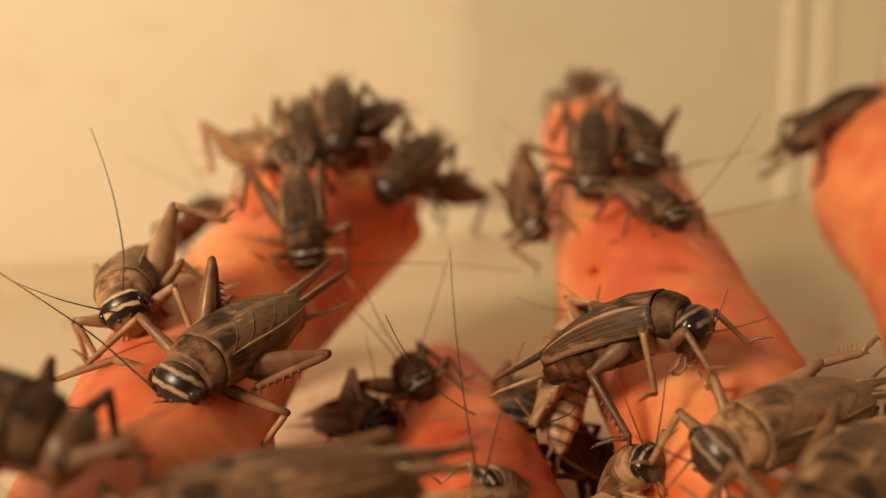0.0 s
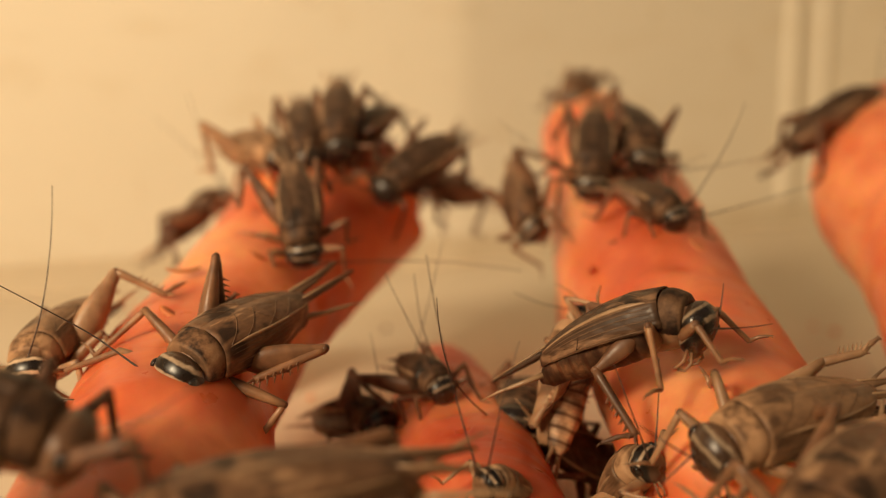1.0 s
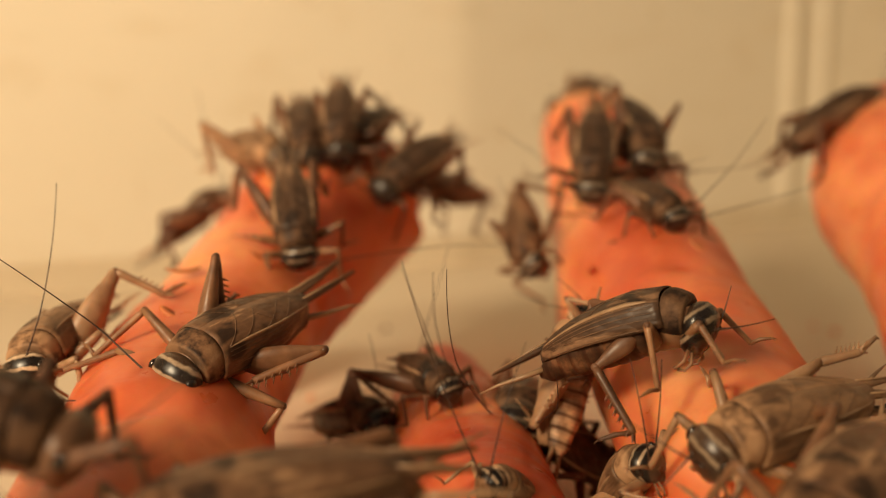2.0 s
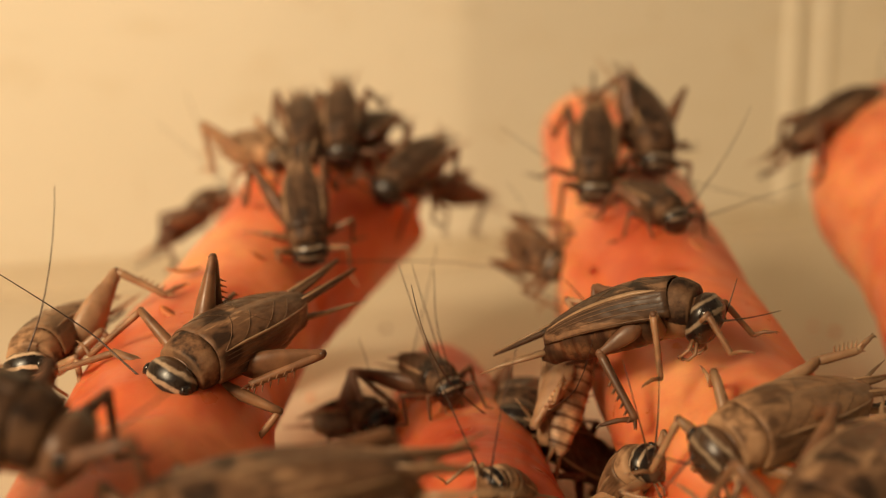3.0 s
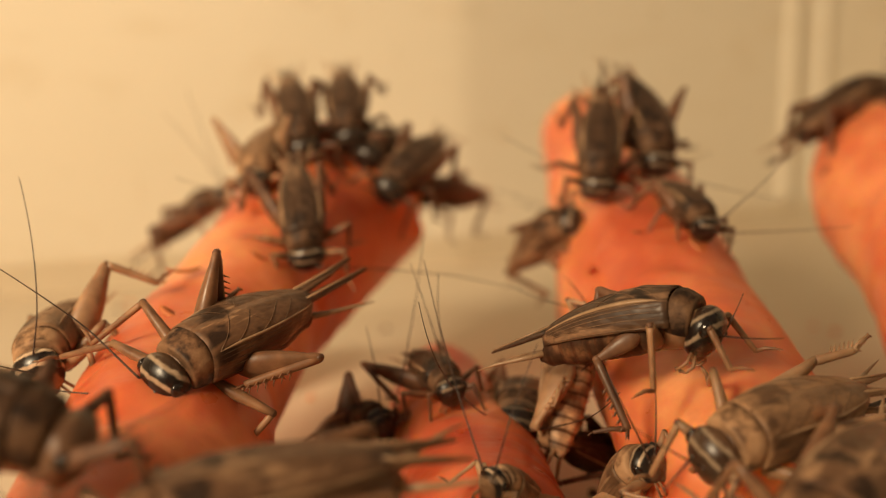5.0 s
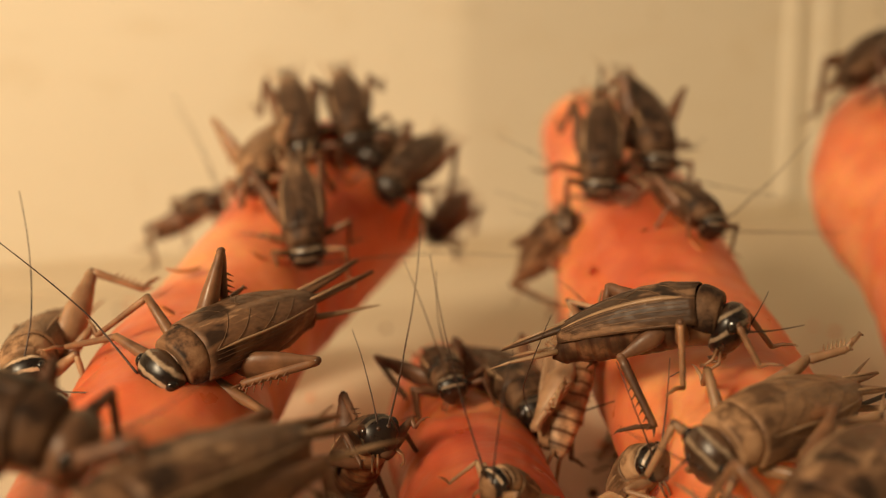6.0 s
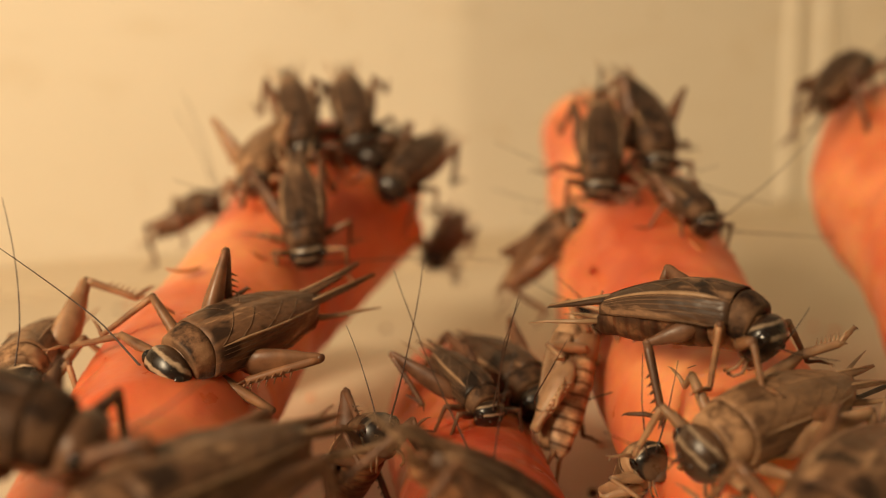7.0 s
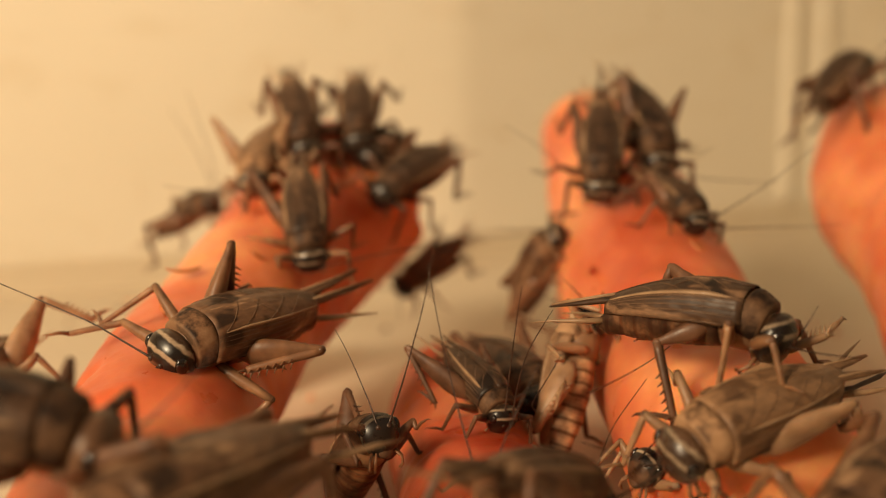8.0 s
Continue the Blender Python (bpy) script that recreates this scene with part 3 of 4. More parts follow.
    tagged(root, label, "cricket", "crickets in the tub")
    return root, made, legs


def wave(made, seed, swing=8.0, turns=((0.0, 0, 0), (8.0, 0, 0))):
    """Feelers sway slowly about their roots. turns: rows of (seconds, yaw, lift) by which both turn on the way."""
    rng = random.Random(seed)
    for ob, at, (yaw, lift) in made:
        rows = []
        for k in range(11):
            y, l = rng.uniform(-swing, swing), rng.uniform(-swing, swing)
            t = 0.8 * k
            rows.append((t, pose(*at, 0, -(lift + l + np.interp(t, [r[0] for r in turns], [r[2] for r in turns])), yaw + y + np.interp(t, [r[0] for r in turns], [r[1] for r in turns]))))
        walk(ob, rows)


def step(legs, start, end):
    """Front and middle legs swing in turn while a cricket walks."""
    for i, ob in enumerate(legs):
        rows, k, t = [(0.0, pose(0, 0, 0))], 0, max(start, 0.1)
        while t < end - 0.2:
            turn = 8 if (k + i + i // 2) % 2 else -8
            rows.append((t, pose(0, 0, 0, 0, 0, turn)))
            t, k = t + 0.3, k + 1
        rows.append((end, pose(0, 0, 0)))
        if end < 8.0:
            rows.append((8.0, pose(0, 0, 0)))
        walk(ob, rows)


# ---- the place ----
tub([(-0.1952, 0.2042), (0.0050, 0.2797), (0.1725, 0.3811), (0.3200, 0.1400), (0.2700, -0.2200), (-0.3200, -0.2200)], (0.03, 0.05, 0.010, 0.03, 0.03, 0.03), 0.22, 0.004, 0.003)
rib(0.0998, 0.3365, 0.21)
rib(0.1110, 0.3435, 0.21)
carrot_west = carrot([(-0.0135, 0.1807, 0.0318, 0.0136), (-0.0185, 0.1682, 0.0268, 0.0125), (-0.0230, 0.1510, 0.0225, 0.0109), (-0.0261, 0.1359, 0.0195, 0.0102), (-0.0282, 0.1188, 0.0158, 0.0103), (-0.0272, 0.1019, 0.0131, 0.0107), (-0.0288, 0.0822, 0.0100, 0.0100), (-0.0310, 0.0650, 0.0096, 0.0096)], 1, 'bright orange raw carrot with gnawed skin lying aslant', far_end=0.3)
cut_end(carrot_west, (-0.0135, 0.1807, 0.0318), (0.348, 0.870, 0.350), 0.0111)
flap(carrot_west, (-0.0293, 0.1291, 0.0282), (-0.23, -0.20, 0.95), 0.0019, 330)
flap(carrot_west, (-0.0221, 0.1349, 0.0291), (0.37, -0.26, 0.89), 0.0011, 455)
flap(carrot_west, (-0.0233, 0.1557, 0.0352), (-0.19, -0.27, 0.94), 0.0014, 480)
flap(carrot_west, (-0.0215, 0.0966, 0.0194), (0.74, -0.22, 0.64), 0.0010, 350)
flap(carrot_west, (-0.0287, 0.1180, 0.0260), (-0.02, -0.18, 0.98), 0.0012, 300)
chunk(-0.0322, 0.1736, 0.0164, 0.0062, 11)
carrot_east = carrot([(0.0264, 0.2112, 0.0388, 0.0087), (0.0272, 0.1871, 0.0316, 0.0102), (0.0272, 0.1542, 0.0230, 0.0116), (0.0279, 0.1315, 0.0187, 0.0110), (0.0285, 0.1132, 0.0153, 0.0110), (0.0301, 0.0936, 0.0108, 0.0108)], 2, 'bright orange raw carrot with a bumpy shoulder lying aslant', far_end=0.4)
cut_end(carrot_east, (0.0264, 0.2112, 0.0388), (-0.030, 0.956, 0.290), 0.0071)
flap(carrot_east, (0.0184, 0.1386, 0.0268), (-0.80, -0.17, 0.57), 0.0012, 1050)
flap(carrot_east, (0.0298, 0.1342, 0.0304), (0.19, -0.19, 0.96), 0.0011, 1230)
chunk(0.0268, 0.1974, 0.0252, 0.0062, 18)
carrot_small = carrot([(-0.0005, 0.1556, 0.0112, 0.0036), (0.0006, 0.1375, 0.0079, 0.0076), (0.0032, 0.1162, 0.0080, 0.0082), (0.0049, 0.0921, 0.0084, 0.0084)], 3, 'small orange carrot with a blunt tip on the floor, coloured darker and redder for shade', far_end=2.0, skin=SKIN_SHADED)
flap(carrot_small, (-0.0040, 0.1262, 0.0133), (-0.62, -0.02, 0.78), 0.0007, 760)
carrot_far = carrot([(0.0762, 0.1990, 0.0402, 0.0100), (0.0708, 0.1779, 0.0328, 0.0130), (0.0688, 0.1481, 0.0236, 0.0126), (0.0638, 0.1156, 0.0120, 0.0120)], 4, 'thick orange carrot with a yellowish crown')
crown(carrot_far, (0.0762, 0.1990, 0.0402), (0.24, 0.91, 0.34), 0.0092)
chunk(0.0929, 0.1900, 0.0267, 0.0062, 24)
crumbs(46, 5)

walker, walker_feelers, walker_legs = cricket(0.0222, 'large brown cricket with banded glossy head on a carrot', 0.20, (0.07, -0.09, 0.12, -0.04, 0.12, 0.02), seed=3, legs_at={'h1': ((-0.104, -0.245, 0.470), (-0.090, -0.160, 0.240)), 'h0': ((-0.150, 0.378, 0.262), (0.094, 0.204, 0.124)), 'm0': ((0.072, 0.356, 0.056), (0.217, 0.308, -0.147)), 'f0': ((0.269, 0.144, 0.004), (0.387, 0.04, -0.236)), 'm1': ((0.141, -0.409, 0.209), (0.298, -0.536, -0.028)), 'f1': ((0.318, -0.375, 0.084), (0.415, -0.602, -0.089))}, feelers=((-61, -20, 0.73), (-78, 16, 1.07)), bend=0.1, knees=(0, 0.9), reach=0.10)
climber, climber_feelers, climber_legs = cricket(0.0198, 'brown winged cricket standing high over a carrot', 0.27, (-0.04, 0.19, -0.1, 0.38, 0.12, 0.2), seed=6, legs_at={'f1': ((0.38, -0.16, 0.21), (0.45, -0.18, 0.02)), 'm1': ((0.20, -0.20, 0.26), (0.18, -0.22, -0.03)), 'h1': ((-0.13, -0.19, 0.12), (-0.01, -0.23, -0.20))}, dark=True, feelers=((27, 54, 0.2), (33, -13, 0.31)), feeler_length=0.45, bend=0.1, tan_legs=True, droop=40, arch=0.32, reach=0.04, dim=True)
faller, faller_feelers, faller_legs = cricket(0.0174, 'dark brown cricket with a pale wing edge heading down a carrot', 0.19, (0.12, -0.1, 0.12, -0.1, 0.38, 0.06), seed=5, legs_at={'h1': ((-0.42, -0.34, 0.30), (-0.30, -0.42, 0.02))}, dark=True, tan_legs=True, feelers=((82, -4, 1.32), (-175, 43, 0.66)), bend=0.1)
shy, shy_feelers, shy_legs = cricket(0.0204, 'pale tan cricket with raised hind legs beside a carrot', 0.19, (0.12, 0.12, 0.12, 0.12, 0.12, 0.12), seed=9, legs_at={'h0': ((-0.170, 0.360, 0.420), (-0.220, 0.550, 0.220))}, pale=True, feelers=((-84, 36, 0.6), (138, 50, 1.10)), bend=0.1, knees=(0.9, -0.2), face='pale')
nibbler, nibbler_feelers, nibbler_legs = cricket(0.0150, 'small dark cricket at the flank of a carrot', 0.19, (0.12, 0.12, 0.12, 0.12, 0.12, 0.12), seed=10, wings='pads', dark=True, dim=True, feelers=((27, 75, 1.05), (110, 59, 1.2)), feeler_length=0.75, bend=0.1)
gnawer, gnawer_feelers, gnawer_legs = cricket(0.0180, 'pale brown cricket on top of a carrot', 0.19, (-0.02, -0.05, -0.08, 0.09, 0.1, 0.12), seed=12, pale=True, feeler_length=0.75, knees=(0.2, 0.9))
percher, percher_feelers, percher_legs = cricket(0.0180, 'brown adult cricket with folded wings clinging to a carrot', 0.19, (0.04, -0.02, 0.02, 0.14, -0.01, 0.32), seed=13, dark=True, face='black', feeler_length=0.75)
percher_b, percher_b_feelers, percher_b_legs = cricket(0.0180, 'brown adult cricket with folded wings clinging to a carrot', 0.19, (0.14, -0.09, 0.13, 0, 0.04, 0.1), seed=14, dark=True, face='black', feeler_length=0.75)
leaver, leaver_feelers, leaver_legs = cricket(0.0168, 'brown adult cricket with folded wings clinging to a carrot', 0.19, (0.01, -0.02, 0.05, -0.07, 0, -0.1), seed=15, dark=True, face='black', feeler_length=0.75)
diver, diver_feelers, diver_legs = cricket(0.0186, 'dark brown cricket heading down a carrot', 0.19, (0.31, -0.1, 0.12, -0.1, 0.38, -0.1), seed=17, dark=True, face='black', feeler_length=0.75)
hanger, hanger_feelers, hanger_legs = cricket(0.0156, 'dark brown cricket hanging from a carrot end', 0.19, (-0.1, -0.1, 0.12, -0.1, 0.12, 0.12), seed=18, face='black', feeler_length=0.75)
rider, rider_feelers, rider_legs = cricket(0.0186, 'brown adult cricket with folded wings clinging to a carrot', 0.19, (-0.1, 0.12, -0, 0.12, 0.19, 0.12), seed=19, dark=True, feelers=((107, 12, 0.76), (-108, 22, 0.89)), bend=0.1, spike=0.62)
tip, tip_feelers, tip_legs = cricket(0.0168, 'brown cricket at the gnawed tip of a carrot', 0.19, (-0.1, 0.24, -0.1, 0.27, -0.1, 0.37), seed=20, feeler_length=0.75)
backer, backer_feelers, backer_legs = cricket(0.0204, 'brown adult cricket with folded wings clinging to a carrot', 0.19, (-0.06, 0.15, -0.03, 0.12, -0, 0.12), seed=38, dark=True, feeler_length=0.75, knees=(0.35, 0.3))
grazer, grazer_feelers, grazer_legs = cricket(0.0146, 'dark brown cricket grazing on a carrot shoulder', 0.19, (0.09, 0, 0.07, 0.06, 0.01, 0.12), seed=21, dark=True, feelers=((70, 3, 1.21), (95, 47, 1.17)), feeler_length=0.75, bend=0.1)
swinger, swinger_feelers, swinger_legs = cricket(0.0174, 'light brown cricket climbing the flank of a carrot', 0.19, (0.09, 0.23, 0.25, 0.34, 0.38, 0.38), seed=22, feelers=((174, 60, 0.54), (144, 33, 0.75)), bend=0.1)
belly, belly_feelers, belly_legs = cricket(0.0174, 'pale cricket with ringed abdomen hanging beside a carrot', 0.19, (0.13, 0.04, 0.36, -0.05, -0.1, 0.1), seed=24, legs_at={'h0': ((-0.42, 0.19, 0.24), (-0.08, 0.22, 0.13)), 'h1': ((-0.40, -0.20, 0.22), (-0.10, -0.24, 0.08))}, wings='long', tails=False, pale=True, feelers=((51, 65, 0.63), (17, 54, 0.39)), bend=0.1, face='pale')
lurker, lurker_feelers, lurker_legs = cricket(0.0156, 'dark winged cricket low between carrots', 0.19, (0.38, 0.38, 0.38, 0.18, 0.38, -0.1), seed=25, dark=True)
newcomer, newcomer_feelers, newcomer_legs = cricket(0.0204, 'dark cricket between the carrots', 0.19, (0.38, -0.1, 0.38, -0.1, 0.38, -0.1), seed=26, dark=True, face='black')
scout, scout_feelers, scout_legs = cricket(0.0138, 'dark cricket on the tip of a small carrot', 0.19, (0.07, 0.04, 0.12, 0.12, 0.07, 0.1), seed=27, legs_at={'h1': ((-0.362, -0.479, 0.306), (-0.017, -0.339, 0.04))}, dark=True, feelers=((148, 80, 1.11), (-144, 78, 1.0)), bend=0.1)
creeper, creeper_feelers, creeper_legs = cricket(0.0168, 'dark brown cricket crouching on the tub floor', 0.19, (-0.1, 0.38, -0.1, 0.38, 0.38, 0.32), seed=28, legs_at={'h1': ((0.178, 0.0, 0.529), (0.269, -0.045, 0.192))}, dark=True, face='black', feelers=((58, 51, 1.38), (84, 83, 0.73)), bend=0.1)
peeper, peeper_feelers, peeper_legs = cricket(0.0118, 'pale cricket with dark stripes peering over a small carrot', 0.15, (0.12, 0.12, 0.14, 0.12, -0.1, -0.1), seed=29, pale=True, face='pale', feelers=((-47, 60, 1.07), (-54, 32, 1.65)), bend=0.1)
passer, passer_feelers, passer_legs = cricket(0.0180, 'brown cricket crossing the small carrot', 0.19, (0.38, -0.1, 0.38, -0.05, 0.38, 0.38), seed=30, dark=True, knees=(-0.4, -0.3))
crouch, crouch_feelers, crouch_legs = cricket(0.0144, 'light brown cricket at the foot of a carrot', 0.19, (-0.1, 0.12, -0.1, 0.26, -0.1, 0.12), seed=31, pale=True, feelers=((51, 26, 0.63), (44, 46, 0.75)), bend=0.1)
giant, giant_feelers, giant_legs = cricket(0.0210, 'large brown cricket with striped head close by', 0.20, (-0.1, 0.12, -0.1, -0.07, 0.06, -0.1), seed=33, legs_at={'h1': ((-0.326, -0.173, 0.286), (-0.471, -0.11, 0.351))}, pale=True, face='brown', feelers=((-45, 8, 0.39), (15, -50, 0.26)), bend=0.1)
corner, corner_feelers, corner_legs = cricket(0.0240, 'brown cricket hunched low on a carrot', 0.19, (0.38, 0.38, 0.38, 0.2, 0.32, -0.08), seed=34, feeler_length=0.5)
onlooker, onlooker_feelers, onlooker_legs = cricket(0.0222, 'dark brown cricket with a plain brown head on a carrot', 0.19, (0.33, 0.38, 0.38, 0.12, 0.12, 0.12), seed=35, legs_at={'f1': ((0.61, -0.1, 0.288), (0.652, -0.099, 0.132)), 'h0': ((-0.38, 0.24, 0.16), (-0.40, 0.30, -0.05)), 'h1': ((-0.38, -0.24, 0.16), (-0.40, -0.30, -0.05))}, dark=True, feeler_length=0.5, knees=(-0.4, -0.4), face='plain')
nearest, nearest_feelers, nearest_legs = cricket(0.0240, 'brown cricket with long folded wings on a carrot', 0.19, (0.38, 0.1, 0.38, 0.12, 0.38, 0.12), seed=36, feeler_length=0.5, knees=(-0.4, -0.4))
topper, topper_feelers, topper_legs = cricket(0.0201, 'brown cricket on the crown of a thick carrot', 0.19, (-0.1, -0.1, 0.03, -0.1, 0.12, 0.1), seed=37, dark=True, feeler_length=0.75)


def motions():
    walk(walker, [(0.0, pose(-0.0210, 0.1091, 0.0216, -18.7, 10.0, -118.4)),
        (0.5, pose(-0.0212, 0.1101, 0.0214, -18.6, 10.0, -119.4)),
        (1.0, pose(-0.0214, 0.1123, 0.0213, -17.8, 8.4, -120.8)),
        (1.7, pose(-0.0214, 0.1122, 0.0213, -17.9, 8.2, -121.2)),
        (2.8, pose(-0.0214, 0.1105, 0.0216, -19.3, 9.6, -122.4)),
        (3.5, pose(-0.0214, 0.1100, 0.0217, -20.3, 10.4, -123.5)),
        (4.5, pose(-0.0213, 0.1093, 0.0221, -21.7, 10.1, -126.3)),
        (5.8, pose(-0.0215, 0.1103, 0.0222, -24.2, 9.6, -130.0)),
        (6.5, pose(-0.0215, 0.1106, 0.0222, -25.1, 8.8, -132.8)),
        (7.0, pose(-0.0214, 0.1118, 0.0219, -23.4, 7.8, -130.1)),
        (8.0, pose(-0.0217, 0.1128, 0.0224, -22.5, 2.5, -128.1))])
    wave(walker_feelers, 40, 5, ((0.0, 0, 0), (6.4, 0, 0), (8.0, 0, -24)))
    walk(climber, [(0.0, pose(0.0185, 0.1044, 0.0228, -0.3, -20.5, -35.2)),
        (1.0, pose(0.0187, 0.1042, 0.0230, -3.7, -20.8, -29.4)),
        (1.7, pose(0.0186, 0.1041, 0.0229, -3.7, -20.2, -30.2)),
        (2.8, pose(0.0191, 0.1058, 0.0240, -3.6, -15.4, -28.0)),
        (3.1, pose(0.0191, 0.1056, 0.0239, -3.6, -15.6, -28.1)),
        (3.5, pose(0.0189, 0.1042, 0.0233, -2.1, -14.2, -33.3)),
        (4.7, pose(0.0186, 0.1041, 0.0236, -2.9, -12.3, -33.0)),
        (5.8, pose(0.0192, 0.1044, 0.0236, -3.4, -11.5, -21.9)),
        (6.0, pose(0.0203, 0.1038, 0.0240, -3.6, -10.3, -22.0)),
        (6.2, pose(0.0209, 0.1034, 0.0242, -2.2, -3.2, -33.6)),
        (6.5, pose(0.0220, 0.1034, 0.0244, -2.3, 2.9, -42.8)),
        (7.0, pose(0.0227, 0.1024, 0.0250, -2.4, 0.4, -38.1)),
        (7.5, pose(0.0230, 0.1022, 0.0252, -2.7, 0.7, -36.3)),
        (8.0, pose(0.0233, 0.1019, 0.0252, -2.7, 1.1, -34.0))])
    step(climber_legs, 5.4, 8)
    wave(climber_feelers, 41, 9)
    walk(faller, [(0.0, pose(-0.0174, 0.1426, 0.0308, 8.3, 38.0, -77.3)),
        (1.0, pose(-0.0178, 0.1428, 0.0312, 7.9, 38.3, -77.1)),
        (1.5, pose(-0.0185, 0.1412, 0.0310, 7.3, 37.5, -77.0)),
        (3.5, pose(-0.0170, 0.1452, 0.0311, 8.3, 39.3, -77.3)),
        (4.5, pose(-0.0175, 0.1429, 0.0307, 7.8, 38.2, -77.3)),
        (6.5, pose(-0.0175, 0.1435, 0.0311, 7.8, 38.6, -77.2)),
        (8.0, pose(-0.0171, 0.1433, 0.0305, 8.1, 38.3, -77.4))])
    wave(faller_feelers, 42, 9)
    walk(shy, [(0.0, pose(-0.0316, 0.1202, 0.0259, 25.0, 5.4, -81.3)),
        (0.2, pose(-0.0350, 0.1199, 0.0238, 21.8, 7.5, -87.8)),
        (0.5, pose(-0.0376, 0.1197, 0.0211, 16.2, 13.3, -96.1)),
        (1.0, pose(-0.0398, 0.1192, 0.0197, 15.3, 8.7, -96.5)),
        (1.5, pose(-0.0399, 0.1191, 0.0197, 15.5, 6.7, -96.2)),
        (3.5, pose(-0.0397, 0.1190, 0.0198, 16.0, 5.2, -96.9)),
        (4.5, pose(-0.0394, 0.1191, 0.0200, 19.9, 5.5, -89.6)),
        (5.8, pose(-0.0409, 0.1189, 0.0194, 22.1, 3.5, -85.2)),
        (6.5, pose(-0.0413, 0.1188, 0.0185, 22.1, 3.0, -85.5)),
        (7.0, pose(-0.0418, 0.1187, 0.0182, 22.1, 3.1, -85.7)),
        (8.0, pose(-0.0472, 0.1183, 0.0164, 19.2, 0.1, -84.6))])
    step(shy_legs, 0, 1)
    wave(shy_feelers, 43, 9)
    walk(nibbler, [(0.0, pose(-0.0373, 0.1760, 0.0251, -22.8, -23.9, 57.4)),
        (0.4, pose(-0.0368, 0.1762, 0.0262, -16.0, -28.7, 42.1)),
        (4.5, pose(-0.0373, 0.1762, 0.0262, -5.6, -32.1, 21.8)),
        (5.8, pose(-0.0378, 0.1762, 0.0264, 17.7, -27.7, -23.1)),
        (8.0, pose(-0.0380, 0.1762, 0.0264, 20.9, -25.5, -30.2))])
    wave(nibbler_feelers, 44, 9)
    walk(gnawer, [(0.0, pose(-0.0261, 0.1660, 0.0362, 21.7, 1.2, -50.3)),
        (3.6, pose(-0.0259, 0.1661, 0.0362, 21.8, 1.2, -51.8)),
        (4.3, pose(-0.0237, 0.1599, 0.0360, 17.0, 18.8, -94.9)),
        (8.0, pose(-0.0237, 0.1591, 0.0361, 16.7, 21.4, -96.4))])
    step(gnawer_legs, 3.6, 4.4)
    wave(gnawer_feelers, 45, 9)
    walk(percher, [(0.0, pose(-0.0198, 0.1674, 0.0386, 6.8, 25.2, -79.0)),
        (3.5, pose(-0.0199, 0.1677, 0.0400, 7.0, 25.7, -79.5)),
        (4.2, pose(-0.0208, 0.1674, 0.0411, 9.6, 31.9, -75.3)),
        (8.0, pose(-0.0205, 0.1665, 0.0413, 10.6, 34.9, -73.6))])
    wave(percher_feelers, 46, 9)
    walk(percher_b, [(0.0, pose(-0.0150, 0.1676, 0.0413, 3.1, 28.8, -85.4)),
        (3.5, pose(-0.0145, 0.1683, 0.0404, 2.9, 33.5, -85.6)),
        (4.2, pose(-0.0144, 0.1723, 0.0422, 3.6, 31.8, -84.5)),
        (6.5, pose(-0.0134, 0.1722, 0.0419, 9.9, 35.0, -74.8)),
        (8.0, pose(-0.0125, 0.1722, 0.0414, 3.5, 31.6, -84.7))])
    wave(percher_b_feelers, 47, 9)
    walk(leaver, [(0.0, pose(-0.0119, 0.1713, 0.0398, -19.6, 13.8, -120.3)),
        (1.7, pose(-0.0123, 0.1702, 0.0390, -18.8, 13.4, -116.5)),
        (3.5, pose(-0.0120, 0.1700, 0.0381, -18.1, 10.1, -113.0)),
        (4.3, pose(-0.0106, 0.1715, 0.0369, -15.5, 5.4, -101.2)),
        (8.0, pose(-0.0100, 0.1711, 0.0363, -15.1, 6.6, -100.0))])
    wave(leaver_feelers, 48, 9)
    walk(diver, [(0.0, pose(-0.0059, 0.1680, 0.0342, -32.2, 20.7, -116.4)),
        (1.0, pose(-0.0048, 0.1656, 0.0346, -36.5, 21.1, -130.8)),
        (1.7, pose(-0.0051, 0.1657, 0.0345, -36.0, 21.0, -129.0)),
        (3.5, pose(-0.0058, 0.1676, 0.0340, -32.9, 19.3, -118.5)),
        (6.5, pose(-0.0056, 0.1686, 0.0343, -32.4, 19.5, -117.0)),
        (7.2, pose(-0.0055, 0.1689, 0.0343, -32.2, 19.5, -116.5)),
        (8.0, pose(-0.0057, 0.1656, 0.0334, -34.6, 16.4, -124.4))])
    wave(diver_feelers, 49, 9)
    walk(hanger, [(0.0, pose(-0.0009, 0.1838, 0.0295, -45.6, -12.0, -140.2)),
        (4.7, pose(-0.0009, 0.1838, 0.0295, -45.5, -12.7, -140.9)),
        (5.8, pose(-0.0007, 0.1832, 0.0257, -44.0, 18.1, -110.9)),
        (6.5, pose(-0.0003, 0.1829, 0.0244, -44.1, 17.9, -111.1)),
        (7.0, pose(-0.0011, 0.1825, 0.0217, -43.1, 20.5, -108.2)),
        (7.5, pose(-0.0012, 0.1821, 0.0198, -45.9, 10.7, -118.5)),
        (8.0, pose(-0.0030, 0.1830, 0.0179, -54.1, 28.1, -144.8))])
    step(hanger_legs, 5, 8)
    wave(hanger_feelers, 50, 9)
